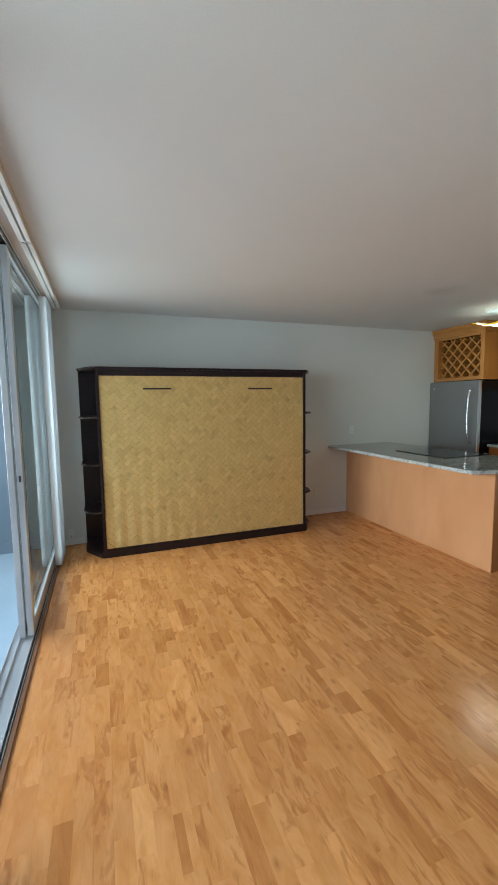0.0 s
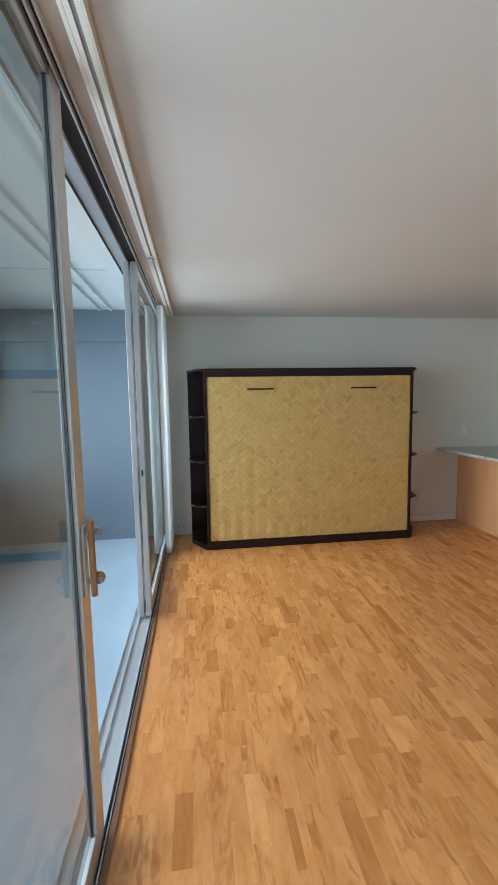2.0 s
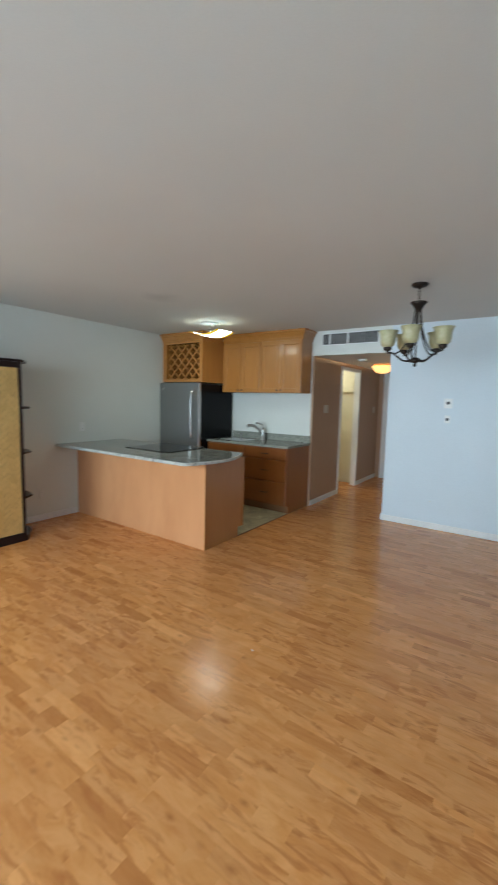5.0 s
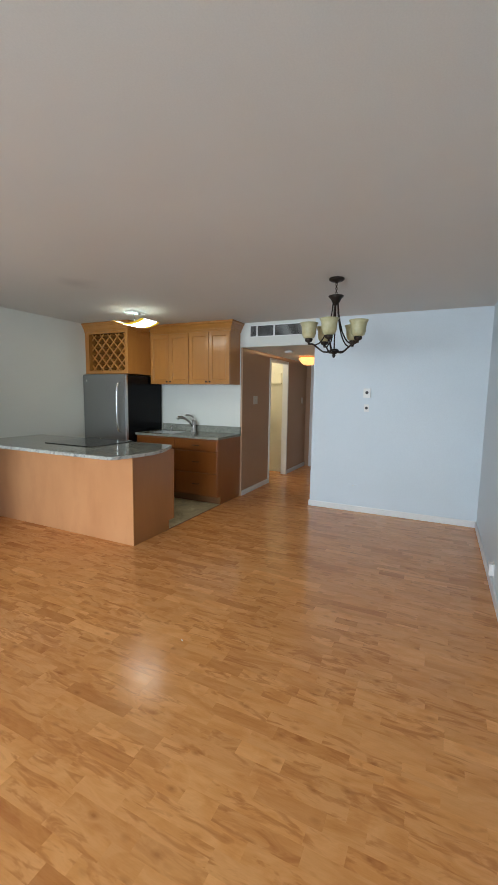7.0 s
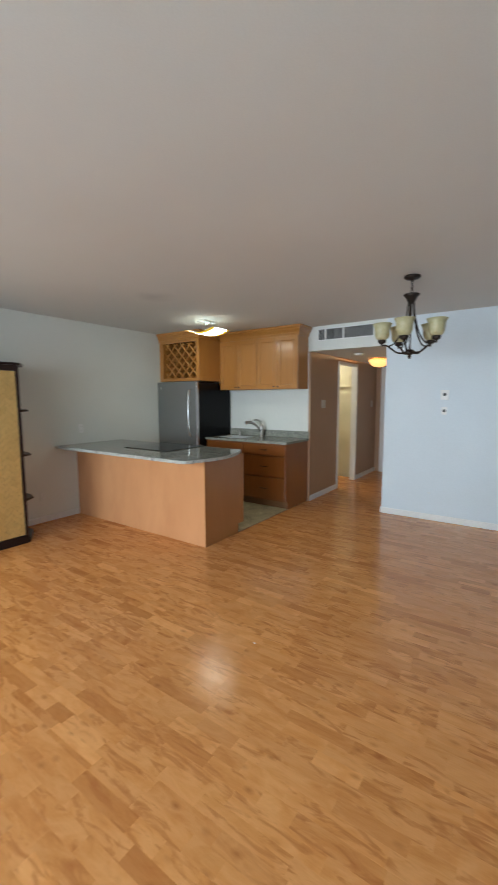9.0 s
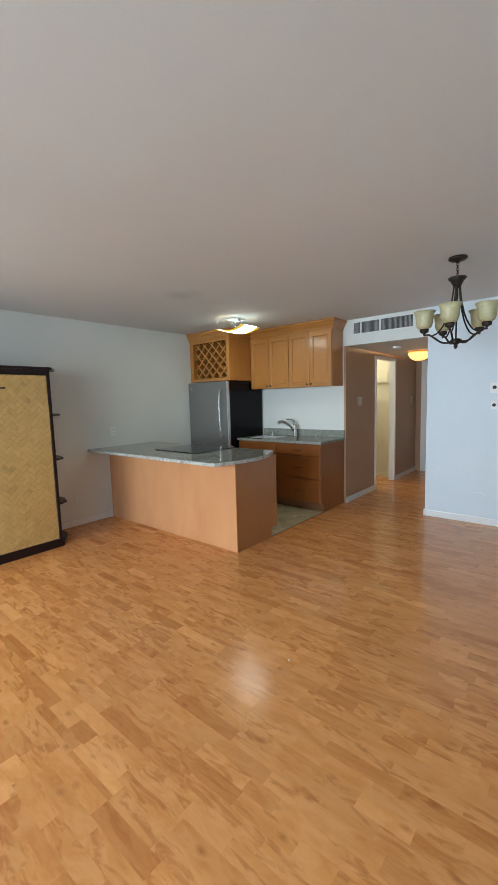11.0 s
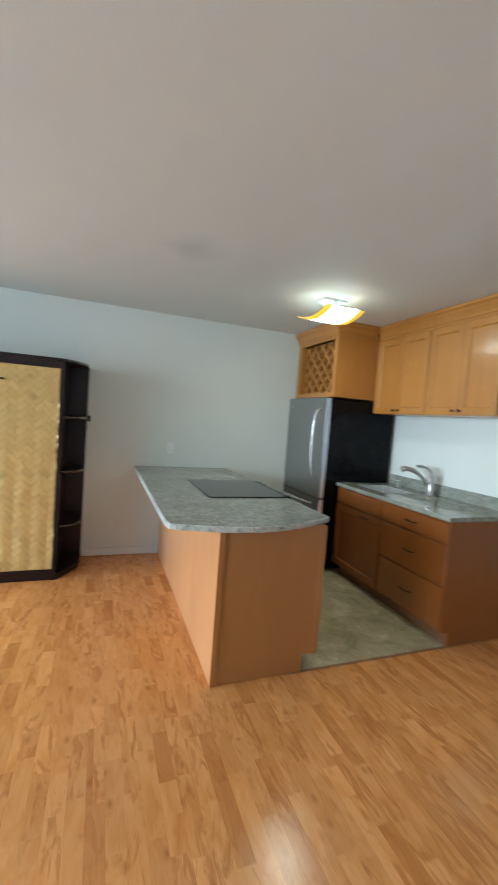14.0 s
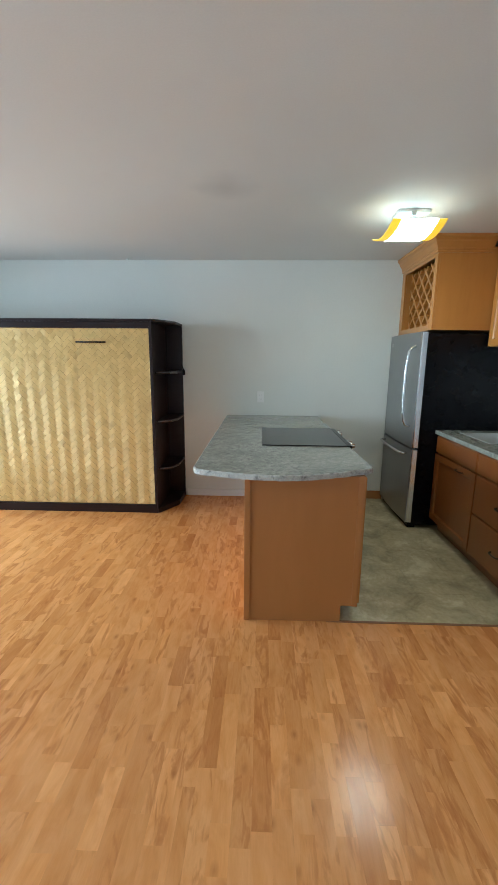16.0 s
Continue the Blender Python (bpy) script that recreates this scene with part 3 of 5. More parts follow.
# vertical-blind headrails under the ceiling
def headrail(y0, y1, x, z, label):
    bm = bmesh.new()
    box(bm, x - 0.034, x + 0.028, y0, y1, z + 0.030, z + 0.038, 0.001)
    box(bm, x - 0.034, x - 0.022, y0, y1, z, z + 0.0295, 0.001)
    box(bm, x + 0.022, x + 0.028, y0, y1, z, z + 0.0295, 0.001)
    box(bm, x - 0.0215, x - 0.006, y0, y1, z, z + 0.003, 0.0005)
    box(bm, x + 0.006, x + 0.0215, y0, y1, z, z + 0.003, 0.0005)
    d = thing("blind_headrail", (x, y0, z), label, "blind rail", "vertical blind rails")
    part("channel", bm, RAIL, d)
    part("end_cap", box(bmesh.new(), x - 0.03, x + 0.03, y1 + 0.0005, y1 + 0.012, z - 0.002, z + 0.039, 0.001), RAIL, d)
    part("slot", slab(x - 0.0055, x + 0.0055, y0, y1, z + 0.004, z + 0.008), VENT_GREY, d, "dark slot of the rail")
    return d


headrail(YS + 0.01, 2.76, -0.262, ZC - 0.04, "ivory aluminium blind rail on the ceiling")
headrail(2.80, 4.45, -0.262, ZC - 0.04, "ivory aluminium blind rail ending at the corner")

# stacked vanes of the blind at the corner
stack = thing("vertical_blind", (-0.32, 4.3, 0), "white vinyl vertical blind stacked open in the corner", "blind")
for i in range(17):
    y = 4.02 + 0.0225 * i
    bm = bmesh.new()
    pts = [(-0.362 + 0.058 * k / 6, y + 0.010 * math.sin(math.pi * k / 6)) for k in range(7)]
    pts += [(x, yy + 0.002) for x, yy in reversed(pts)]
    prism(pts, 0.03, ZC - 0.04, 0, bm)
    part("vane", bm, VANE, stack)


# ---- fold-down bed cabinet ----
BX0, BX1, BF, BT = 0.060, 2.268, 4.12, 1.853
bed = thing("wall_bed", ((BX0 + BX1) / 2, 4.4, 0), "espresso wood fold-down bed cabinet with a woven bamboo front, closed", "wall bed")
part("side_panel", box(bmesh.new(), BX0, BX0 + 0.022, BF + 0.01, YN - 0.002, 0, BT - 0.026, 0.002), ESPRESSO, bed)
part("side_panel", box(bmesh.new(), BX1 - 0.022, BX1, BF + 0.01, YN - 0.002, 0, BT - 0.026, 0.002), ESPRESSO, bed)
part("top_panel", box(bmesh.new(), BX0 - 0.004, BX1 + 0.004, BF - 0.012, YN - 0.002, BT - 0.025, BT, 0.002), ESPRESSO, bed)
part("back_panel", slab(BX0 + 0.023, BX1 - 0.023, YN - 0.02, YN - 0.003, 0.01, BT - 0.027), ESPRESSO, bed)
part("top_rail", box(bmesh.new(), BX0 + 0.0225, BX1 - 0.0225, BF, BF + 0.03, 1.772, BT - 0.0255, 0.002), ESPRESSO, bed)
part("plinth", box(bmesh.new(), BX0 - 0.002, BX1 + 0.002, BF - 0.014, BF + 0.009, 0.0, 0.082, 0.002), ESPRESSO, bed)
for x0, x1 in ((BX0, BX0 + 0.026), (BX1 - 0.026, BX1)):
    part("front_stile", box(bmesh.new(), x0, x1, BF - 0.012, BF + 0.0095, 0.0825, BT - 0.0255, 0.002), ESPRESSO, bed)
PX0, PX1, PZ0, PZ1 = BX0 + 0.028, BX1 - 0.028, 0.086, 1.769
front = part("front_panel", slab(PX0, PX1, BF + 0.004, BF + 0.03, PZ0, PZ1), BAMBOO_GAP_SHADE, bed)


def weave(spans, z0, z1, y, w=0.0447):
    """Flat bamboo splints, two to one, woven in a herringbone at 45 degrees and leaning a little; one sheet for each span of x."""
    rng = random.Random(4)
    verts, faces = [], []
    r2 = math.sqrt(0.5) * w
    for sheet, (x0, x1) in enumerate(spans):
        ox, oz = x0 - 0.03 - 0.017 * sheet, z0 - 0.02 - 0.011 * sheet
        for m in range(-40, 60):
            for n in range(-20, 25):
                for da, db, la, lb in ((0, 0, 2, 1), (3, 0, 1, 2)):
                    a0, b0 = m + 4 * n + da, m + db
                    cx, cz = ox + (a0 + la / 2 - b0 - lb / 2) * r2, oz + (a0 + la / 2 + b0 + lb / 2) * r2
                    if not (x0 - 0.05 < cx < x1 + 0.05 and z0 - 0.05 < cz < z1 + 0.05):
                        continue
                    low = min(max((1.35 - cz) / 1.1, 0.0), 1.0)
                    wave = 0.5 + 0.5 * math.sin(2.1 * cx + 1.3 * math.sin(1.7 * cz) + 0.6)
                    rough_patch = 0.5 + 0.5 * math.sin(5.3 * cx + 2.0) * math.sin(6.1 * cz + 0.7)
                    amp = 0.0011 + 0.0011 * low * (0.35 + 0.65 * wave) + 0.0028 * rough_patch * rng.random()
                    lean, tilt = rng.gauss(0, 0.0014), rng.gauss(0, 0.0009)
                    base = len(verts)
                    for i in range(6):
                        s = i / 5
                        for j in range(3):
                            q = j / 2
                            if la > lb:
                                a, b = a0 + 0.014 + 1.972 * s, b0 + 0.014 + 0.972 * q
                            else:
                                a, b = a0 + 0.014 + 0.972 * q, b0 + 0.014 + 1.972 * s
                            rise = (2 * s + 1 - q) / 3 if la > lb else (2 * s + q) / 3
                            out = amp * rise + 0.0008 * math.sin(math.pi * s) + 0.0003 * (1 - (2 * q - 1) ** 2) + lean * (s - 0.5) + tilt * (q - 0.5)
                            x, z = ox + (a - b) * r2, oz + (a + b) * r2
                            verts.append((min(max(x, x0), x1), y - 0.0008 - max(out, 0.0), min(max(z, z0), z1)))
                    corners = [verts[base + k] for k in (0, 2, 15, 17)]
                    if max(v[0] for v in corners) - min(v[0] for v in corners) < 0.003 or max(v[2] for v in corners) - min(v[2] for v in corners) < 0.003:
                        del verts[base:]
                        continue
                    for i in range(5):
                        for j in range(2):
                            k = base + 3 * i + j
                            quad = (k, k + 1, k + 4, k + 3)
                            faces.append(quad if la > lb else quad[::-1])
    me = bpy.data.meshes.new("splints")
    me.from_pydata(verts, [], faces)
    me.shade_smooth()
    layer = me.uv_layers.new(name="fibre")
    for loop in me.loops:
        k = loop.vertex_index % 18
        layer.data[loop.index].uv = (k % 3 / 2, k // 3 / 5)
    me.materials.append(SPLINT)
    return me


splints = new("bamboo_weave", weave(((PX0, PX1),), PZ0, PZ1, BF + 0.004))
splints.parent = front
splints.location = -origin(front)
tagged(splints, "golden woven bamboo splints in a herringbone", kind="stuff")
bm = bmesh.new()
tube(bm, [(PX0, BF - 0.001, PZ0 + 0.075), (PX0 + 0.085, BF - 0.001, PZ0 + 0.002)], 0.0015, 6)
part("splint_tear", bm, ESPRESSO, bed, "thin dark split across the lower corner")
for x0 in (0.49, 1.575):
    bm = tube(bmesh.new(), [(x0 + 0.01, BF + 0.003, 1.645), (x0 + 0.01, BF - 0.028, 1.645), (x0 + 0.01, BF - 0.03, 1.645)], 0.005)
    tube(bm, [(x0 + 0.26, BF + 0.003, 1.645), (x0 + 0.26, BF - 0.028, 1.645), (x0 + 0.26, BF - 0.03, 1.645)], 0.005)
    tube(bm, [(x0, BF - 0.031, 1.645), (x0 + 0.27, BF - 0.031, 1.645)], 0.0075)
    part("handle", bm, IRON, bed, "long dark metal pull handle", True)


def corner_shelf(xa, way, label):
    """An end unit of clipped-corner shelves against one side of the bed; way is +1 or -1."""
    s = thing("corner_shelf", (xa + way * 0.08, 4.4, 0), label, "shelf unit", "shelf units beside the bed")

    def outline(top):
        if top:
            p = [(0.001, YN - 0.021), (0.001, BF + 0.012), (0.030, BF + 0.012), (0.100, BF + 0.10), (0.170, BF + 0.25), (0.170, YN - 0.021)]
            return [(xa + way * x, y) for x, y in p]
        p = [(0.001, YN - 0.021), (0.001, BF + 0.065), (0.060, BF + 0.067), (0.128, BF + 0.115), (0.170, BF + 0.24), (0.170, YN - 0.021)]
        return [(xa + way * x, y) for x, y in p]
    for z in (0.425, 0.895, 1.36, BT - 0.022):
        board = part("shelf", prism(outline(z > 1.5), z, z + 0.022, 0.002), ESPRESSO, s)
        front_line = outline(z > 1.5)[1:5]
        band = bmesh.new()
        rows = []
        for px, py in front_line:
            rows.append([band.verts.new((px + way * o, py - o, z + h)) for o, h in ((-0.003, 0.0015), (0.0015, 0.003), (0.0045, 0.007), (0.0055, 0.011), (0.0045, 0.015), (0.0015, 0.019), (-0.003, 0.0205))])
        for ra, rb in zip(rows, rows[1:]):
            for k in range(7):
                band.faces.new((ra[k], rb[k], rb[(k + 1) % 7], ra[(k + 1) % 7]))
        band.faces.new(rows[0])
        band.faces.new(rows[-1])
        part("edge_band", band, ESPRESSO_EDGE, board, "glossy rounded dark edge band")
    foot = [(xa + way * x, y) for x, y in ((0.001, YN - 0.021), (0.001, BF - 0.004), (0.020, BF - 0.004), (0.168, BF + 0.24), (0.168, YN - 0.021))]
    part("plinth", prism(foot, 0.0, 0.05, 0.002), ESPRESSO, s)
    x0, x1 = sorted((xa + way * 0.001, xa + way * 0.172))
    part("back_panel", slab(x0, x1, YN - 0.020, YN - 0.002, 0.0, BT), ESPRESSO, s)
    return s


corner_shelf(BX0, -1, "dark espresso corner shelf unit, empty, beside the bed")
corner_shelf(BX1, 1, "dark espresso corner shelf unit with a hanging pull")
pull = thing("hanging_pull", (2.455, YN - 0.05, 1.36), "small black pull on a cord beside the shelf", "cord pull")
bm = tube(bmesh.new(), [(2.436, YN - 0.06, 1.44), (2.448, YN - 0.06, 1.425), (2.458, YN - 0.055, 1.39)], 0.003, 8)
part("cord", bm, BLACK, pull)
part("weight", box(bmesh.new(), 2.446, 2.472, YN - 0.07, YN - 0.04, 1.335, 1.392, 0.006), BLACK, pull)

# ---- peninsula ----
PEX0, PEX1, PEY = 3.195, 3.80, 2.482
pen = thing("peninsula", (3.5, 3.5, 0), "honey maple kitchen peninsula base with plain panels", "kitchen island")
part("back_panel", box(bmesh.new(), PEX0, PEX0 + 0.018, PEY, YN - 0.001, 0.0, 0.884, 0.002), MAPLE_LIT, pen)
bm = prism([(PEX0 + 0.0185, 0.0), (3.752, 0.0), (3.752, 0.105), (3.842, 0.105), (3.842, 0.884), (PEX0 + 0.0185, 0.884)], -0.018, 0.0)
for v in bm.verts:
    v.co = (v.co.x, PEY + 0.02 + v.co.z, v.co.y)
part("end_panel", bm, MAPLE, pen)
part("corner_post", box(bmesh.new(), PEX0 - 0.003, PEX0 + 0.03, PEY - 0.006, PEY + 0.0015, 0.0, 0.884, 0.002), MAPLE, pen)
part("face_stile", box(bmesh.new(), 3.812, 3.846, PEY - 0.004, PEY + 0.0015, 0.105, 0.884, 0.003), MAPLE, pen)
part("carcass", slab(PEX0 + 0.02, 3.838, PEY + 0.021, 3.095, 0.105, 0.88), MAPLE, pen)
part("rear_carcass", slab(PEX0 + 0.02, 3.838, 3.815, YN - 0.02, 0.105, 0.88), MAPLE, pen)
part("toe_kick", slab(3.70, 3.745, PEY + 0.021, YN - 0.02, 0.0, 0.104), MAPLE_DARK, pen)


def shaker(name, x, y0, y1, z0, z1, way, parent, frame_w=0.055, label="", mat=None):
    """A framed door or drawer front in a plane of constant x, facing way (+1 or -1)."""
    d = way * 0.019
    bm = bmesh.new()
    a0, a1, c0, c1 = y0 + frame_w, y1 - frame_w, z0 + frame_w, z1 - frame_w
    box(bm, x, x + d, y0, a0, z0, z1, 0.0035)
    box(bm, x, x + d, a1, y1, z0, z1, 0.0035)
    box(bm, x, x + d, a0 - 0.002, a1 + 0.002, z0, c0, 0.0035)
    box(bm, x, x + d, a0 - 0.002, a1 + 0.002, c1, z1, 0.0035)
    # sloping moulding from the frame down to the sunk panel
    m = 0.009
    rims = []
    for depth, e in ((0.86, -0.001), (0.66, 0.4 * m), (0.30, m)):
        rims.append([bm.verts.new((x + d * depth, yy, zz)) for yy, zz in ((a0 + e, c0 + e), (a1 - e, c0 + e), (a1 - e, c1 - e), (a0 + e, c1 - e))])
    for ra, rb in zip(rims, rims[1:]):
        for k in range(4):
            bm.faces.new((ra[k], ra[(k + 1) % 4], rb[(k + 1) % 4], rb[k]))
    box(bm, x + d * 0.05, x + d * 0.32, a0 - 0.002, a1 + 0.002, c0 - 0.002, c1 + 0.002)
    return part(name, bm, mat or GOLDEN, parent, label)


def slab_front(name, x, y0, y1, z0, z1, way, parent, mat):
    """A plain drawer front with a moulded, eased edge."""
    d = way * 0.019
    bm = box(bmesh.new(), x, x + d * 0.72, y0, y1, z0, z1, 0.003)
    box(bm, x + d * 0.4, x + d, y0 + 0.007, y1 - 0.007, z0 + 0.007, z1 - 0.007, 0.0045)
    return part(name, bm, mat, parent)


def bar_handle(x, y, z, way, parent, length=0.10):
    bm = tube(bmesh.new(), arc([(x, y - length / 2, z), (x + way * 0.022, y - length / 2 + 0.012, z), (x + way * 0.026, y, z), (x + way * 0.022, y + length / 2 - 0.012, z), (x, y + length / 2, z)], 5), 0.005, 8)
    return part("handle", bm, IRON, parent, "dark bronze bar handle", True)


for y0, y1 in ((PEY + 0.01, 3.09), (3.82, YN - 0.03)):
    d = shaker("door", 3.84, y0, y1, 0.12, 0.875, 1, pen)
    bar_handle(3.859, (y0 + y1) / 2, 0.80, 1, d)

# countertop with a bowed end
top_outline = [(2.906, YN - 0.002), (2.906, 2.535), (2.922, 2.482)]
for k in range(15):
    f = k / 14
    top_outline.append((2.95 + 0.95 * f, 2.462 + 0.088 * f - 0.132 * math.sin(math.pi * f)))
top_outline += [(3.902, 2.57)]
RX0, RX1, RY0, RY1 = 3.285, 3.895, 3.11, 3.80
top_outline += [(3.89, RY0 - 0.002), (RX0 + 0.52, RY0 - 0.002), (RX0 + 0.52, RY1 + 0.002), (3.885, RY1 + 0.002), (3.885, YN - 0.002)]
island_top = tagged(part("worktop", prism(top_outline, 0.885, 0.916, 0.004), GRANITE), "speckled grey granite worktop with a bowed end on the peninsula", "worktop")


def edge_band(points, z0, z1, proud=0.002, deep=0.004):
    """A thin uneven band along an outline that runs anticlockwise round its plate."""
    rng = random.Random(9)
    fine = []
    for (ax, ay), (bx, by) in zip(points, points[1:]):
        steps = max(1, int(math.hypot(bx - ax, by - ay) / 0.02))
        fine += [(ax + (bx - ax) * k / steps, ay + (by - ay) * k / steps) for k in range(steps)]
    fine.append(points[-1])
    bm = bmesh.new()
    rows = []
    for k, (x, y) in enumerate(fine):
        (ax, ay), (bx, by) = fine[max(k - 1, 0)], fine[min(k + 1, len(fine) - 1)]
        d = math.hypot(bx - ax, by - ay)
        nx, ny = (by - ay) / d, -(bx - ax) / d
        p = proud * (0.5 + 1.6 * rng.random())
        chip = 0.005 * rng.random() ** 2
        rows.append([bm.verts.new(q) for q in ((x - deep * nx, y - deep * ny, z0), (x + p * nx, y + p * ny, z0 + chip), (x + p * nx, y + p * ny, z1 - 0.004 - chip), (x - deep * nx, y - deep * ny, z1 + 0.0004))])
    for a, b in zip(rows, rows[1:]):
        for k in range(4):
            bm.faces.new((a[k], b[k], b[(k + 1) % 4], a[(k + 1) % 4]))
    bm.faces.new(rows[0])
    bm.faces.new(rows[-1])
    bmesh.ops.recalc_face_normals(bm, faces=bm.faces)
    return bm


part("edge", edge_band(top_outline[:20], 0.8852, 0.916), GRANITE_EDGE, island_top, "rough pale chipped granite edge")

# range let into the peninsula
rng_thing = thing("cooktop_range", (3.6, 3.455, 0.0), "black glass-topped range with steel knobs in the peninsula", "range")
part("body", box(bmesh.new(), 3.82, 3.875, RY0 + 0.002, RY1 - 0.002, 0.11, 0.914, 0.004), BLACK, rng_thing)
part("plinth", slab(3.70, 3.80, RY0 + 0.01, RY1 - 0.01, 0.0, 0.11), BLACK, rng_thing)
part("glass_top", box(bmesh.new(), RX0, 3.872, RY0 - 0.012, RY1 + 0.012, 0.9165, 0.924, 0.002), BLACK_GLASS, rng_thing, "black ceramic glass top")
part("front_edge", box(bmesh.new(), 3.873, RX1 + 0.012, RY0 - 0.012, RY1 + 0.012, 0.895, 0.924, 0.004), BLACK, rng_thing)
for y in (3.17, 3.27, 3.64, 3.74):
    bm = lathe(bmesh.new(), [(0.022, 0.0), (0.022, 0.006), (0.018, 0.008), (0.016, 0.030), (0.012, 0.034), (0.0, 0.034)], (RX1 + 0.0125, y, 0.908), 18, 'X')
    part("knob", bm, STEEL_BRIGHT, rng_thing, "shiny steel control knob", True)
part("oven_door", box(bmesh.new(), 3.876, 3.893, RY0 + 0.01, RY1 - 0.01, 0.22, 0.80, 0.004), BLACK_GLASS, rng_thing)
part("oven_handle", tube(bmesh.new(), [(3.92, RY0 + 0.06, 0.77), (3.92, RY1 - 0.06, 0.77)], 0.01), STEEL_BRIGHT, rng_thing, "", True)
for y in (RY0 + 0.09, RY1 - 0.09):
    part("handle_post", tube(bmesh.new(), [(3.893, y, 0.77), (3.915, y, 0.77)], 0.006, 8), STEEL_BRIGHT, rng_thing)

# ---- sink cabinets along the kitchen wall ----
CX, CY0, CY1, CYM, TOE = 4.822, 2.482, 3.848, 3.17, 4.892
base = thing("base_cabinet", (5.15, 2.8, 0), "honey maple base cabinet with three drawers and dark handles", "cabinet", "kitchen base cabinets")
bm = prism([(TOE, 0.0), (XE - 0.002, 0.0), (XE - 0.002, 0.884), (CX - 0.002, 0.884), (CX - 0.002, 0.105), (TOE, 0.105)], -0.018, 0.0)
for v in bm.verts:
    v.co = (v.co.x, CY0 + 0.018 + v.co.z, v.co.y)
part("end_panel", bm, MAPLE_RED, base)
part("carcass", slab(CX + 0.002, XE - 0.002, CY0 + 0.0185, CYM, 0.105, 0.88), MAPLE_RED, base)
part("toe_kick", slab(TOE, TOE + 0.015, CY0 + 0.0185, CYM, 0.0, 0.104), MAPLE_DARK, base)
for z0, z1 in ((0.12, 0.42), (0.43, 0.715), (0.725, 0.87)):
    d = slab_front("drawer", CX, CY0 + 0.008, CYM - 0.003, z0, z1, -1, base, MAPLE_RED)
    bar_handle(CX - 0.019, (CY0 + CYM) / 2, (z0 + z1) / 2, -1, d)
sinkcab = thing("base_cabinet", (5.15, 3.5, 0), "honey maple sink base cabinet with a framed door", "cabinet", "kitchen base cabinets")
for y0, y1 in ((CYM + 0.001, CYM + 0.018), (CY1 - 0.018, CY1)):
    part("side_panel", slab(CX + 0.002, XE - 0.002, y0, y1, 0.105, 0.88), MAPLE_RED, sinkcab)
part("bottom", slab(CX + 0.002, XE - 0.002, CYM + 0.0185, CY1 - 0.0185, 0.105, 0.123), MAPLE_RED, sinkcab)
part("front_rail", slab(CX + 0.002, CX + 0.02, CYM + 0.0185, CY1 - 0.0185, 0.70, 0.88), MAPLE_RED, sinkcab)
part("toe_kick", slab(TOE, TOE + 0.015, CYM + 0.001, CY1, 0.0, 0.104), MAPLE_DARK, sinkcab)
slab_front("false_front", CX, CYM + 0.003, CY1 - 0.003, 0.725, 0.87, -1, sinkcab, MAPLE_RED)
d = shaker("door", CX, CYM + 0.003, CY1 - 0.003, 0.12, 0.715, -1, sinkcab, 0.055, "", MAPLE_RED)
bar_handle(CX - 0.019, CYM + 0.22, 0.675, -1, d)
SX0, SX1, SY0, SY1 = 4.93, 5.25, 3.28, 3.72
bm = bmesh.new()
rings = []
for z in (0.885, 0.916):
    for x0, x1, y0, y1 in ((CX - 0.035, XE - 0.001, CY0 - 0.015, CY1 + 0.004), (SX0, SX1, SY0, SY1)):
        rings.append([bm.verts.new(p + (z,)) for p in ((x0, y0), (x1, y0), (x1, y1), (x0, y1))])
for a, b in ((0, 1), (2, 3), (0, 2), (1, 3)):
    for k in range(4):
        bm.faces.new((rings[a][k], rings[a][(k + 1) % 4], rings[b][(k + 1) % 4], rings[b][k]))
ct = tagged(part("worktop", bm, GRANITE), "grey granite sink worktop with a low upstand", "worktop")
part("upstand", box(bmesh.new(), XE - 0.022, XE - 0.001, CY0 - 0.012, CY1 + 0.004, 0.9165, 1.015, 0.002), GRANITE, ct)
sink = thing("sink", (5.09, 3.50, 0.74), "stainless steel sink bowl set in the granite", "sink")
bm = bmesh.new()
for a, b, c, e in ((SX0 + 0.002, SX0 + 0.012, SY0, SY1), (SX1 - 0.012, SX1 - 0.002, SY0, SY1), (SX0 + 0.01, SX1 - 0.01, SY0 + 0.002, SY0 + 0.012), (SX0 + 0.01, SX1 - 0.01, SY1 - 0.012, SY1 - 0.002)):
    box(bm, a, b, c, e, 0.75, 0.918)
box(bm, SX0, SX1, SY0, SY1, 0.74, 0.752)
part("bowl", bm, STEEL_SINK, sink)
part("drain", lathe(bmesh.new(), [(0.045, 0.0), (0.045, 0.004), (0.03, 0.005), (0.0, 0.002)], (5.09, 3.50, 0.752), 20), NICKEL, sink)
FAX, FAY = 5.335, 3.21
tap = thing("faucet", (FAX, FAY, 0.916), "brushed nickel single-lever kitchen faucet", "faucet")
part("base", lathe(bmesh.new(), [(0.036, 0.0), (0.036, 0.008), (0.029, 0.016), (0.027, 0.10), (0.030, 0.13), (0.028, 0.165), (0.016, 0.18), (0.0, 0.182)], (FAX, FAY, 0.9165), 20), NICKEL, tap, "", True)
part("spout", tube(bmesh.new(), arc([(FAX, FAY, 0.985), (FAX - 0.06, FAY + 0.04, 1.07), (FAX - 0.13, FAY + 0.085, 1.125), (FAX - 0.19, FAY + 0.125, 1.135), (FAX - 0.215, FAY + 0.14, 1.115)]), [0.018] * 16 + [0.021] * 8 + [0.023] * 9, 14), NICKEL, tap, "", True)
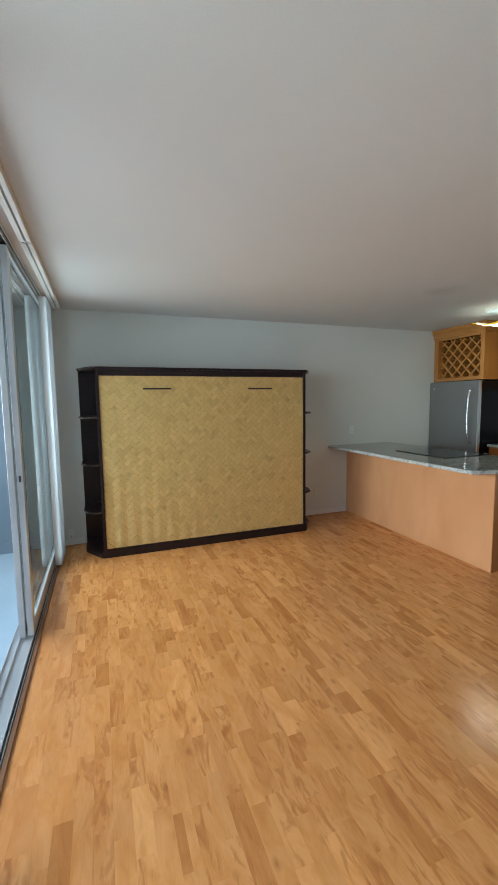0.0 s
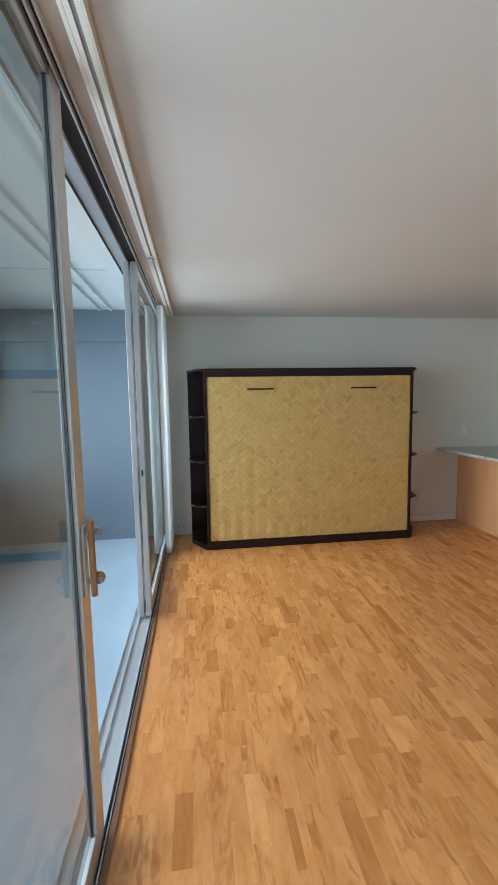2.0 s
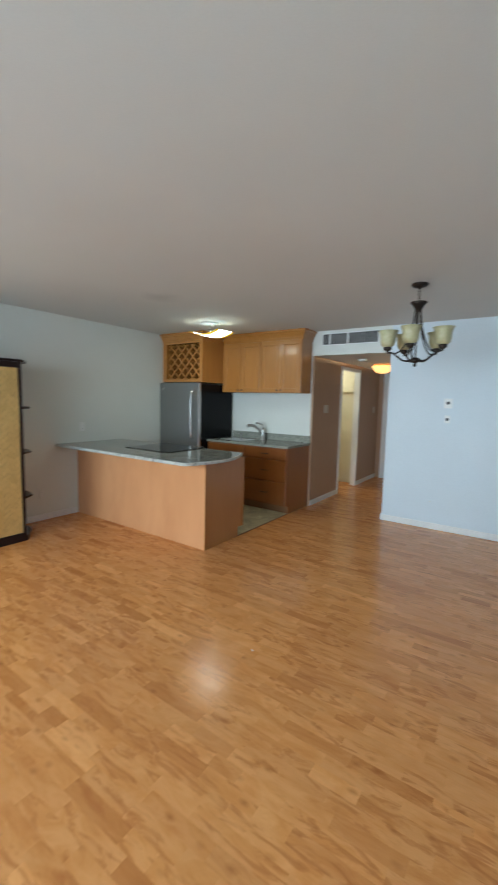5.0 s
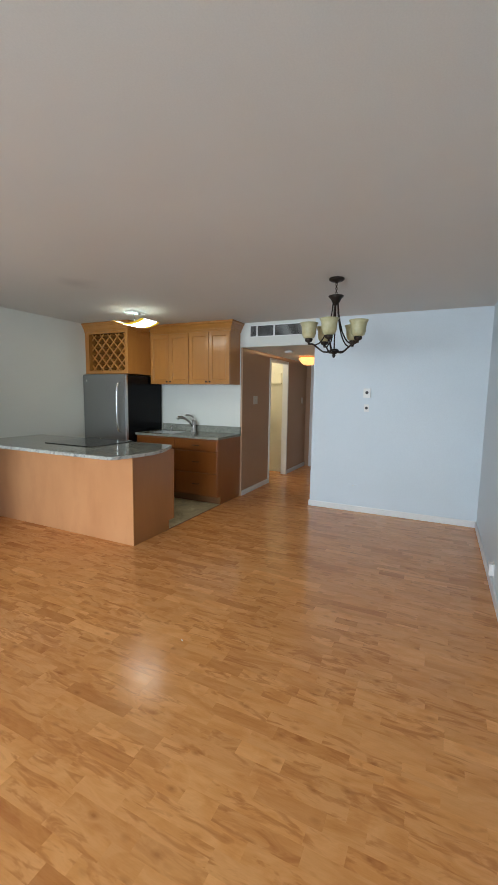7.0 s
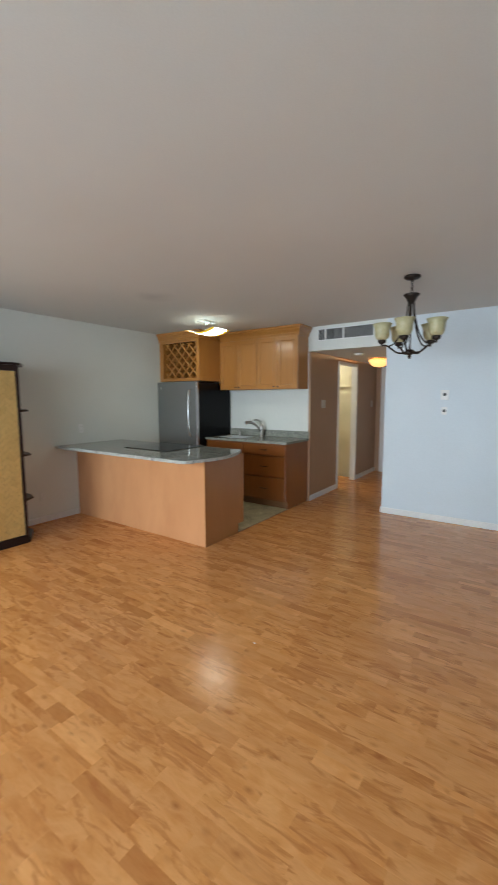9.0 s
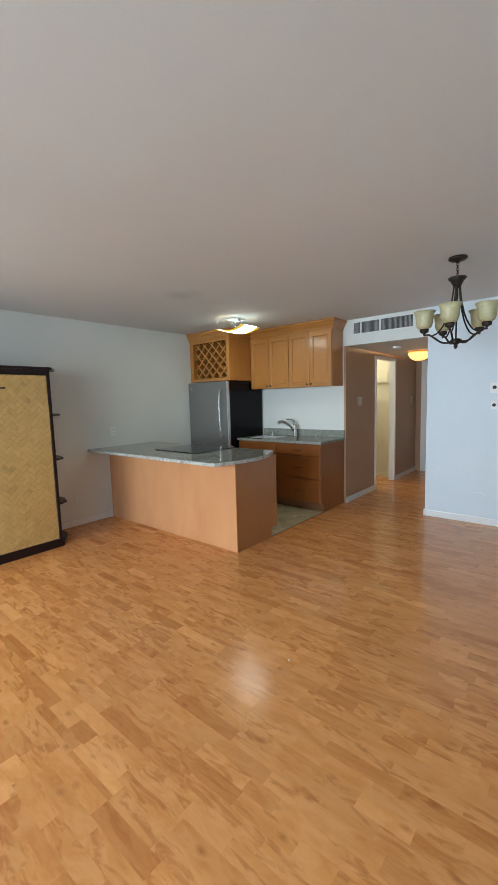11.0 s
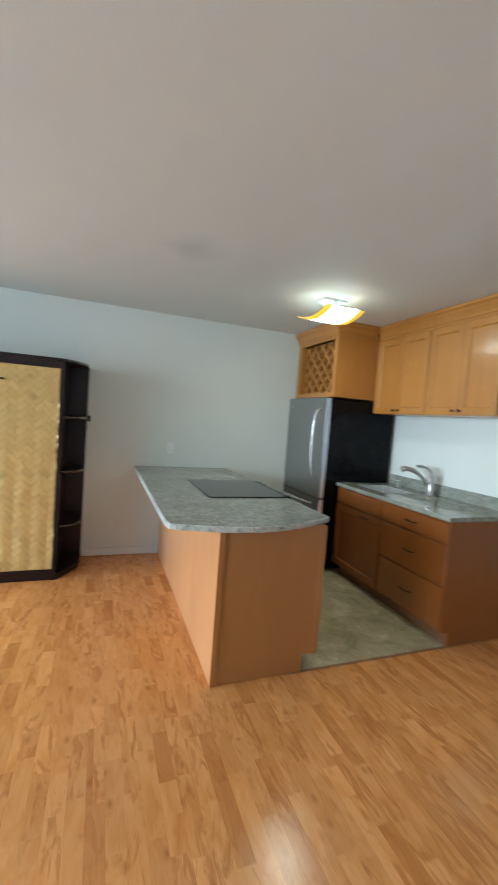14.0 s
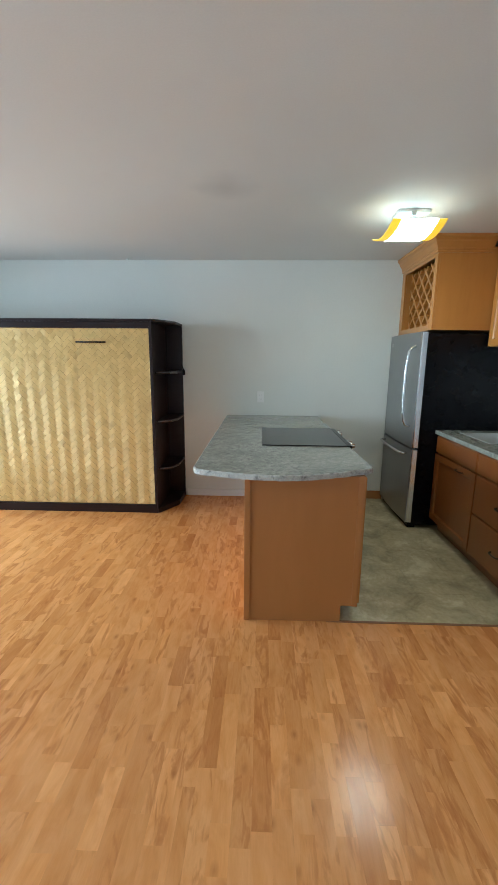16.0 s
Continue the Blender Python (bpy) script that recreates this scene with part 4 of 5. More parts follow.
part("lever", tube(bmesh.new(), arc([(FAX, FAY, 1.09), (FAX - 0.01, FAY + 0.005, 1.135), (FAX - 0.06, FAY + 0.035, 1.165), (FAX - 0.115, FAY + 0.07, 1.168)]), 0.0115, 10), NICKEL, tap, "", True)
soap = thing("soap_dispenser", (5.34, 3.62, 0.916), "small nickel soap dispenser by the sink", "soap dispenser")
part("body", lathe(bmesh.new(), [(0.02, 0.0), (0.02, 0.006), (0.011, 0.012), (0.011, 0.06), (0.014, 0.065), (0.0, 0.068)], (5.34, 3.62, 0.9165), 14), NICKEL, soap, "", True)
part("nozzle", tube(bmesh.new(), [(5.34, 3.62, 0.978), (5.28, 3.62, 0.982)], 0.006, 8), NICKEL, soap, "", True)


def crown(bm, x, y0, y1, z0, z1, out, way='X', mitre=True):
    """A stepped, sloping moulding along a cabinet front (way X) or side (way Y), mitred by its overhang."""
    prof = [(out * q, (z1 - z0) * h) for q, h in ((0.0, 0.0), (0.14, 0.0), (0.14, 0.14), (0.26, 0.19), (0.26, 0.30), (0.40, 0.42), (0.62, 0.58), (0.68, 0.60), (0.68, 0.68), (0.84, 0.78), (1.0, 0.82), (1.0, 1.0), (0.0, 1.0))]
    rows = []
    for end in (0, 1):
        row = []
        for o, h in prof:
            if way == 'X':
                row.append(bm.verts.new((x - o, (y0 - (o if mitre else 0)) if end == 0 else y1, z0 + h)))
            else:
                row.append(bm.verts.new(((y0 - o) if end == 0 else y1, x - o, z0 + h)))
        rows.append(row)
    n = len(prof)
    for i in range(n):
        j = (i + 1) % n
        bm.faces.new((rows[0][i], rows[0][j], rows[1][j], rows[1][i]))
    bm.faces.new(rows[0])
    bm.faces.new(rows[1])
    return bm


# ---- wall cabinets ----
UX, UZ0, UZ1 = 5.155, 1.62, 2.385
for i, (y0, y1) in enumerate(((2.497, 3.165), (3.166, 3.848))):
    u = thing("wall_cabinet", (5.3, (y0 + y1) / 2, UZ0), "honey maple wall cabinet with two framed doors", "cabinet", "kitchen wall cabinets")
    part("carcass", box(bmesh.new(), UX, XE - 0.002, y0, y1, UZ0, UZ1, 0.001), GOLDEN, u)
    mid = (y0 + y1) / 2
    for k, (a, b) in enumerate(((y0 + 0.004, mid - 0.002), (mid + 0.002, y1 - 0.004))):
        d = shaker("door", UX - 0.001, a, b, UZ0 + 0.004, 2.335, -1, u)
        bm = lathe(bmesh.new(), [(0.006, 0.0), (0.006, -0.012), (0.012, -0.016), (0.012, -0.024), (0.0, -0.027)], (UX - 0.02, (b - 0.03) if k == 0 else (a + 0.03), UZ0 + 0.035), 12, 'X')
        part("knob", bm, IRON, d, "small dark knob", True)
    bm = crown(bmesh.new(), UX, y0, y1, UZ1 - 0.045, ZC - 0.004, 0.062, 'X', i == 0)
    part("crown", bm, GOLDEN, u, "stepped crown moulding")
    if i == 0:
        part("side_crown", crown(bmesh.new(), y0, UX, XE - 0.001, UZ1 - 0.045, ZC - 0.004, 0.062, 'Y'), GOLDEN, u, "stepped crown moulding")

RXF, RZ0 = 4.665, 1.752
rack = thing("wine_rack", (5.0, 4.25, RZ0), "honey maple cabinet with a diamond wine lattice over the fridge", "wine rack")
ry0, ry1 = 3.852, YN - 0.002
part("side_panel", box(bmesh.new(), RXF + 0.02, XE - 0.002, ry0, ry0 + 0.018, RZ0, 2.39, 0.001), GOLDEN, rack)
part("side_panel", box(bmesh.new(), RXF + 0.02, XE - 0.002, ry1 - 0.018, ry1, RZ0, 2.39, 0.001), GOLDEN, rack)
part("bottom", slab(RXF + 0.02, XE - 0.002, ry0 + 0.0185, ry1 - 0.0185, RZ0, RZ0 + 0.018), GOLDEN, rack)
part("top", slab(RXF + 0.02, XE - 0.002, ry0 + 0.0185, ry1 - 0.0185, 2.372, 2.39), GOLDEN, rack)
part("back", slab(RXF + 0.415, RXF + 0.43, ry0 + 0.0185, ry1 - 0.0185, RZ0 + 0.0185, 2.3715), GOLDEN, rack)
bm = bmesh.new()
box(bm, RXF, RXF + 0.0195, ry0, ry0 + 0.055, RZ0, 2.39, 0.002)
box(bm, RXF, RXF + 0.0195, ry1 - 0.075, ry1, RZ0, 2.39, 0.002)
box(bm, RXF, RXF + 0.0195, ry0 + 0.0555, ry1 - 0.0755, RZ0, RZ0 + 0.045, 0.002)
box(bm, RXF, RXF + 0.0195, ry0 + 0.0555, ry1 - 0.0755, 2.32, 2.39, 0.002)
part("face_frame", bm, GOLDEN, rack)
la, lb, lc, ld = ry0 + 0.0555, ry1 - 0.0755, RZ0 + 0.045, 2.32
part("inner_side", slab(RXF + 0.02, RXF + 0.41, ry1 - 0.0755, ry1 - 0.0605, RZ0 + 0.0185, 2.3715), GOLDEN, rack)
part("inner_side", slab(RXF + 0.02, RXF + 0.41, ry0 + 0.0405, ry0 + 0.0555, RZ0 + 0.0185, 2.3715), GOLDEN, rack)
pitch = 0.150
for way in (1, -1):
    s = -math.ceil((ld - lc) / pitch) * pitch
    while s < (lb - la) + (ld - lc):
        # the slat y = la + s + t, z = lc + t (or falling), cut to the opening
        t0, t1 = max(0.0, -s), min(ld - lc, lb - la - s)
        if t1 - t0 > 0.03:
            pa = (la + s + t0, lc + t0) if way > 0 else (la + s + t0, ld - t0)
            pb = (la + s + t1, lc + t1) if way > 0 else (la + s + t1, ld - t1)
            u = Vector((0, pb[0] - pa[0], pb[1] - pa[1])).normalized()
            nrm = Vector((0, -u.z, u.y)) * 0.011
            x0 = RXF + 0.060 + (0 if way > 0 else 0.003)
            bm = bmesh.new()
            vs = []
            for x in (x0, x0 + 0.26):
                for q, sg in ((pa, 1), (pb, 1), (pb, -1), (pa, -1)):
                    vs.append(bm.verts.new(Vector((x, q[0], q[1])) + sg * nrm))
            for f in ((0, 1, 2, 3), (4, 5, 6, 7), (0, 1, 5, 4), (1, 2, 6, 5), (2, 3, 7, 6), (3, 0, 4, 7)):
                bm.faces.new([vs[i] for i in f])
            part("slat", bm, GOLDEN, rack)
        s += pitch
part("crown", crown(bmesh.new(), RXF, ry0, ry1, 2.345, ZC - 0.004, 0.062), GOLDEN, rack, "stepped crown moulding")
part("side_crown", crown(bmesh.new(), ry0, RXF, UX - 0.064, 2.345, ZC - 0.004, 0.062, 'Y'), GOLDEN, rack, "stepped crown moulding")

# ---- fridge ----
fridge = thing("refrigerator", (5.0, 4.25, 0), "stainless steel bottom-freezer refrigerator with black sides", "refrigerator")
FY0, FY1, FX, FZ = 3.866, YN - 0.012, 4.580, 1.74
part("body", box(bmesh.new(), FX + 0.075, XE - 0.03, FY0 + 0.004, FY1 - 0.004, 0.03, FZ - 0.012, 0.008), BLACK, fridge, "black textured steel cabinet")
part("base_grille", slab(FX + 0.05, FX + 0.12, FY0 + 0.02, FY1 - 0.02, 0.0, 0.045), BLACK, fridge)


def fridge_door(z0, z1):
    pts = []
    for k in range(9):
        f = k / 8
        pts.append((FX + 0.018 - 0.018 * math.sin(math.pi * f), FY0 + (FY1 - FY0) * f))
    pts += [(FX + 0.072, FY1), (FX + 0.072, FY0)]
    return prism(pts, z0, z1, 0.006)


up = part("upper_door", fridge_door(0.748, FZ), STEEL, fridge)
lo = part("freezer_drawer", fridge_door(0.055, 0.738), STEEL, fridge)
curve = [(FX + 0.022 + 0.046 * (1 - math.cos(math.pi * k / 16)), FY0 - 0.001 - 0.013 * math.sin(math.pi * k / 16) ** 0.7 + 0.010 * (1 - k / 8)) for k in range(9)]
part("edge_strip", prism(curve + [(FX + 0.070, FY0 - 0.0003), (FX + 0.030, FY0 - 0.0003)], 0.752, FZ - 0.005), STEEL_BRIGHT, up, "bright rounded steel door edge")
part("edge_strip", prism(curve + [(FX + 0.070, FY0 - 0.0003), (FX + 0.030, FY0 - 0.0003)], 0.060, 0.733), STEEL_BRIGHT, lo, "bright rounded steel drawer edge")
hy = FY0 + 0.075
part("handle", tube(bmesh.new(), arc([(FX + 0.01, hy, 0.93), (FX - 0.040, hy, 0.965), (FX - 0.058, hy, 1.10), (FX - 0.062, hy, 1.28), (FX - 0.058, hy, 1.46), (FX - 0.040, hy, 1.59), (FX + 0.01, hy, 1.625)]), 0.0125, 12), STEEL_BRIGHT, up, "bowed polished steel handle", True)
part("handle", tube(bmesh.new(), arc([(FX + 0.01, FY0 + 0.07, 0.690), (FX - 0.04, FY0 + 0.10, 0.69), (FX - 0.052, (FY0 + FY1) / 2, 0.69), (FX - 0.04, FY1 - 0.10, 0.69), (FX + 0.01, FY1 - 0.07, 0.69)]), 0.0115, 12), STEEL_BRIGHT, lo, "bowed polished steel handle", True)
bm = box(bmesh.new(), FX + 0.012, FX + 0.0145, FY1 - 0.10, FY1 - 0.07, 1.635, 1.665)
part("badge", bm, PLASTIC, up, "small pale badge")

# ---- lamps ----
kl = thing("ceiling_lamp", (4.255, 3.36, ZC), "lit frosted glass ceiling lamp with yellow edges", "ceiling lamp")
part("plate", box(bmesh.new(), 4.16, 4.37, 3.29, 3.43, ZC - 0.022, ZC - 0.0005, 0.004), PLASTIC, kl)
part("stem", tube(bmesh.new(), [(4.255, 3.36, ZC - 0.02), (4.255, 3.36, 2.308)], 0.006, 8), NICKEL, kl)
part("clip", box(bmesh.new(), 4.24, 4.27, 3.275, 3.289, 2.43, 2.46, 0.003), NICKEL, kl)


def bent_glass(u0, u1):
    """A strip of a slumped square of glass whose sides and corners rise, between the shares u0 and u1 of its width."""
    bm = bmesh.new()
    rows = []
    for i in range(11):
        u = 2 * (u0 + (u1 - u0) * i / 10) - 1
        row = []
        for j in range(11):
            v = 2 * j / 10 - 1
            z = 2.298 + 0.046 * v * v + 0.003 * abs(u) ** 2.4
            row.append([bm.verts.new((4.232 + 0.172 * u * (1 + 0.04 * v), 3.305 + 0.215 * v, z + dz)) for dz in (0, 0.006)])
        rows.append(row)
    for a, b in zip(rows, rows[1:]):
        for j in range(10):
            for k in (0, 1):
                bm.faces.new((a[j][k], a[j + 1][k], b[j + 1][k], b[j][k]))
        for j in (0, 10):
            bm.faces.new((a[j][0], b[j][0], b[j][1], a[j][1]))
    for r in (rows[0], rows[-1]):
        for j in range(10):
            bm.faces.new((r[j][0], r[j + 1][0], r[j + 1][1], r[j][1]))
    return bm


part("diffuser", bent_glass(0.16, 0.84), LAMP_WHITE, kl, "glowing white glass sheet", True)
# unseen sheet, added to keep the glass's upward glow off the ceiling
pan = bent_glass(0.18, 0.82)
bmesh.ops.scale(pan, vec=(1, 0.99, 1), verts=pan.verts, space=Matrix.Translation((-4.245, -3.305, 0)))
bmesh.ops.translate(pan, verts=pan.verts, vec=(0, 0, 0.010))
part("glow_shield", pan, PLASTIC, kl, "added white sheet that blocks the glass's upward glow", True)
part("glass_edge", bent_glass(0.0, 0.158), LAMP_YELLOW, kl, "yellow glass edge", True)
part("glass_edge", bent_glass(0.842, 1.0), LAMP_YELLOW, kl, "yellow glass edge", True)

hl = thing("ceiling_lamp", (6.98, 1.97, HALL_Z), "lit amber glass bowl lamp on the hall ceiling", "ceiling lamp")
part("pan", lathe(bmesh.new(), [(0.15, 0.0), (0.15, -0.014), (0.13, -0.022), (0.0, -0.022)], (6.98, 1.97, HALL_Z - 0.0005), 28), BRASS, hl, "round tan metal pan", True)
part("bowl", lathe(bmesh.new(), [(0.165, -0.030), (0.168, -0.052), (0.150, -0.066), (0.142, -0.088), (0.115, -0.120), (0.07, -0.143), (0.0, -0.152), (0.0, -0.148), (0.068, -0.139), (0.111, -0.117), (0.137, -0.087), (0.145, -0.064), (0.163, -0.050), (0.160, -0.030)], (6.98, 1.97, HALL_Z), 28), LAMP_HALL, hl, "glowing marbled glass bowl", True)
sd = thing("smoke_detector", (6.09, 2.0, HALL_Z), "round white smoke detector on the hall ceiling", "smoke detector")
part("body", lathe(bmesh.new(), [(0.062, 0.0), (0.062, -0.012), (0.052, -0.03), (0.03, -0.034), (0.0, -0.034)], (6.09, 2.0, HALL_Z - 0.0005), 24), PLASTIC, sd, "", True)

# chandelier
CHX, CHY = 3.80, 0.742
ch = thing("chandelier", (CHX, CHY, ZC), "dark bronze chandelier with five cream glass shades, unlit", "chandelier")
part("canopy", lathe(bmesh.new(), [(0.064, 0.0), (0.066, -0.012), (0.05, -0.024), (0.014, -0.03), (0.010, -0.042), (0.0, -0.042)], (CHX, CHY, ZC - 0.0005), 24), IRON, ch, "", True)
for k in range(5):
    bm = bmesh.new()
    z = ZC - 0.05 - 0.018 * k
    loop = [(0.009 * math.cos(a), 0.0145 * math.sin(a)) for a in [2 * math.pi * i / 10 for i in range(11)]]
    tube(bm, [(CHX + (c if k % 2 else 0), CHY + (0 if k % 2 else c), z + s) for c, s in loop], 0.0022, 6)
    part("chain_link", bm, IRON, ch)
part("hub", lathe(bmesh.new(), [(0.012, 0.015), (0.062, 0.006), (0.066, 0.0), (0.046, -0.02), (0.03, -0.05), (0.02, -0.07), (0.0, -0.07)], (CHX, CHY, 2.325), 24), IRON, ch, "", True)
part("rod", tube(bmesh.new(), [(CHX, CHY, 2.26), (CHX, CHY, 1.87)], 0.006, 8), IRON, ch)
part("finial", lathe(bmesh.new(), [(0.0, 0.05), (0.03, 0.045), (0.045, 0.03), (0.03, 0.012), (0.012, 0.0), (0.015, -0.012), (0.008, -0.026), (0.0, -0.03)], (CHX, CHY, 1.84), 18), IRON, ch, "", True)
for k in range(5):
    a = radians(72 * k + CH_TURN)
    ca, sa = math.cos(a), math.sin(a)

    def at(r, z):
        return (CHX + r * ca, CHY + r * sa, z)
    arm = part("arm", tube(bmesh.new(), arc([at(0.02, 1.862), at(0.09, 1.862), at(0.14, 1.895), at(0.18, 1.925), at(0.215, 1.93), at(0.226, 1.945)]), 0.0075, 8), IRON, ch, "", True)
    part("brace", tube(bmesh.new(), arc([at(0.022, 2.27), at(0.035, 2.16), at(0.07, 2.03), at(0.12, 1.945), at(0.17, 1.917)]), 0.006, 8), IRON, arm, "", True)
    part("cup", lathe(bmesh.new(), [(0.0, -0.03), (0.008, -0.026), (0.007, -0.012), (0.03, 0.0), (0.034, 0.018), (0.026, 0.03), (0.0, 0.03)], at(0.22, 1.95), 16), IRON, arm, "", True)
    part("shade", lathe(bmesh.new(), [(0.030, 0.0), (0.050, 0.012), (0.060, 0.04), (0.062, 0.075), (0.066, 0.105), (0.080, 0.132), (0.077, 0.132), (0.063, 0.106), (0.059, 0.075), (0.057, 0.042), (0.047, 0.016), (0.028, 0.006)], at(0.22, 1.974), 24), AMBER_GLASS, arm, "cream marbled glass bell shade", True)

# ---- fittings on walls ----
vent = thing("air_vent", (XE, 1.96, 2.355), "grey slatted air vent in the soffit", "air vent")
VY0, VY1, VZ0, VZ1 = 1.585, 2.335, 2.287, 2.425
part("backing", slab(XE - 0.004, XE - 0.0005, VY0, VY1, VZ0, VZ1), VENT_DARK, vent)
bm = bmesh.new()
box(bm, XE - 0.012, XE - 0.0005, VY0 - 0.012, VY1 + 0.012, VZ0 - 0.012, VZ0 - 0.0005, 0.002)
box(bm, XE - 0.012, XE - 0.0005, VY0 - 0.012, VY1 + 0.012, VZ1 + 0.0005, VZ1 + 0.012, 0.002)
box(bm, XE - 0.012, XE - 0.0005, VY0 - 0.012, VY0 - 0.0005, VZ0, VZ1, 0.002)
box(bm, XE - 0.012, XE - 0.0005, VY1 + 0.0005, VY1 + 0.012, VZ0, VZ1, 0.002)
for y in (1.9825, 2.237):
    box(bm, XE - 0.012, XE - 0.0005, y - 0.010, y + 0.010, VZ0, VZ1, 0.002)
part("frame", bm, TRIM, vent)
for k in range(50):
    y = VY0 + 0.010 + (VY1 - VY0 - 0.020) * k / 49
    if abs(y - 1.9825) > 0.0125 and abs(y - 2.237) > 0.0125:
        part("slat", slab(XE - 0.011, XE - 0.0045, y - 0.0024, y + 0.0024, VZ0 + 0.0005, VZ1 - 0.0005), VENT_GREY, vent)


def plate(name, label, category, axis, at, w, h, bits, mat=PLASTIC, d=0.008):
    """A small wall plate; axis: the wall's normal ('-Y', '-X', '+Y'); bits: (u, v, w, h, depth, material, part)."""
    x, y, z = at
    p = thing(name, at, label, category)

    def put_box(u, v, bw, bh, d0, d1):
        if axis == '-Y':
            return (x + u - bw / 2, x + u + bw / 2, y - d1, y - d0, z + v - bh / 2, z + v + bh / 2)
        if axis == '+Y':
            return (x + u - bw / 2, x + u + bw / 2, y + d0, y + d1, z + v - bh / 2, z + v + bh / 2)
        return (x - d1, x - d0, y + u - bw / 2, y + u + bw / 2, z + v - bh / 2, z + v + bh / 2)
    part("cover", box(bmesh.new(), *put_box(0, 0, w, h, 0.0005, d), 0.002), mat, p)
    for u, v, bw, bh, bd, bmat, bname in bits:
        part(bname, box(bmesh.new(), *put_box(u, v, bw, bh, d + 0.0002, d + bd), 0.0012), bmat, p)
    return p


sockets = [(0, 0.022, 0.034, 0.028, 0.003, PLASTIC, "socket"), (0, -0.022, 0.034, 0.028, 0.003, PLASTIC, "socket"),
           (-0.007, 0.022, 0.003, 0.010, 0.0036, ALU_DARK, "slot"), (0.007, 0.022, 0.003, 0.010, 0.0036, ALU_DARK, "slot"),
           (-0.007, -0.022, 0.003, 0.010, 0.0036, ALU_DARK, "slot"), (0.007, -0.022, 0.003, 0.010, 0.0036, ALU_DARK, "slot")]
plate("outlet", "white double power outlet on the wall above the worktop", "outlet", '-Y', (3.265, YN, 1.112), 0.07, 0.115, sockets)
plate("outlet", "painted-over power outlet low on the wall", "outlet", '-Y', (2.72, YN, 0.32), 0.07, 0.115, sockets, WALL)
plate("outlet", "low outlet in the corner behind the blind", "outlet", '-Y', (-0.265, YN, 0.125), 0.06, 0.09, [(0, 0.005, 0.036, 0.05, 0.022, PLASTIC, "plug"), (0.0, -0.030, 0.012, 0.010, 0.012, ALU_DARK, "cord_end")])
plate("light_switch", "square beige light-switch plate on the taupe wall", "light switch", '-Y', (5.89, HALL_N, 1.402), 0.14, 0.122,
      [(-0.024, 0, 0.03, 0.065, 0.005, PLASTIC_BEIGE, "rocker"), (0.024, 0, 0.03, 0.065, 0.005, PLASTIC_BEIGE, "rocker")], PLASTIC_BEIGE)
plate("light_switch", "beige switch plate at the end of the hall", "light switch", '-Y', (8.15, HALL_N, 1.38), 0.075, 0.115, [(0, 0, 0.03, 0.065, 0.005, PLASTIC_BEIGE, "rocker")], PLASTIC_BEIGE)
th = plate("thermostat", "white wall thermostat with a round dark dial", "thermostat", '-X', (XE, 0.716, 1.523), 0.085, 0.114, [], PLASTIC, 0.03)
part("dial", lathe(bmesh.new(), [(0.019, -0.0305), (0.019, -0.036), (0.015, -0.04), (0.0, -0.04)], (XE, 0.715, 1.528), 20, 'X'), ALU_DARK, th, "round dark dial", True)
dm = plate("dimmer", "small white plate with a round dimmer knob", "dimmer switch", '-X', (XE, 0.717, 1.338), 0.058, 0.090, [], PLASTIC, 0.006)
part("dial", lathe(bmesh.new(), [(0.018, -0.0065), (0.018, -0.014), (0.013, -0.022), (0.0, -0.022)], (XE, 0.717, 1.338), 18, 'X'), ALU_DARK, dm, "round dark knob", True)
plate("wall_jack", "painted-over cable plate low on the dining wall", "wall plate", '-X', (XE, 0.84, 0.335), 0.11, 0.04, [(0, 0, 0.02, 0.012, 0.002, WALL, "cap")], WALL_COOL, 0.005)
plate("outlet", "white power outlet with a plug-in box, low on the side wall", "outlet", '+Y', (3.78, YS, 0.168), 0.075, 0.12, [(0, 0.005, 0.06, 0.09, 0.03, PLASTIC, "plug_box")])
hook = thing("ceiling_hook", (1.92, YN - 0.03, ZC), "tiny white hook at the ceiling's edge", "hook")
part("body", lathe(bmesh.new(), [(0.014, 0.0), (0.014, -0.006), (0.006, -0.012), (0.0, -0.018)], (1.92, YN - 0.05, ZC - 0.0005), 12), PLASTIC, hook, "", True)
for cx, cy, turn in CRUMBS:
    crumb = thing("wood_chip", (cx, cy, 0.0), "tiny pale wood chip lying on the laminate", "debris")
    bm = box(bmesh.new(), cx - 0.007, cx + 0.007, cy - 0.003, cy + 0.003, -0.0004, 0.0035, 0.001)
    bmesh.ops.rotate(bm, verts=bm.verts, cent=(cx, cy, 0), matrix=Matrix.Rotation(turn, 3, 'Z'))
    part("chip", bm, RAIL, crumb)
# closet shelf and rod
cs = thing("closet_shelf", (SRE, 3.4, 1.70), "cream-painted shelf cleat on the side room's wall", "shelf")
part("board", box(bmesh.new(), SRE - 0.008, SRE - 0.0005, 2.655, 4.58, 1.715, 1.90, 0.003), CREAM, cs)
part("lip", box(bmesh.new(), SRE - 0.040, SRE - 0.0005, 2.645, 4.58, 1.695, 1.714, 0.003), CREAM, cs)

# ---- floors, piece by piece ----
kf = structure("kitchen_floor", slab(3.70, XE, PEY + 0.012, YN, -0.1, -0.0025), GROUT, "grey stone-look tile floor of the kitchen", "floor")
tile_mesh = {}
TS = 0.305


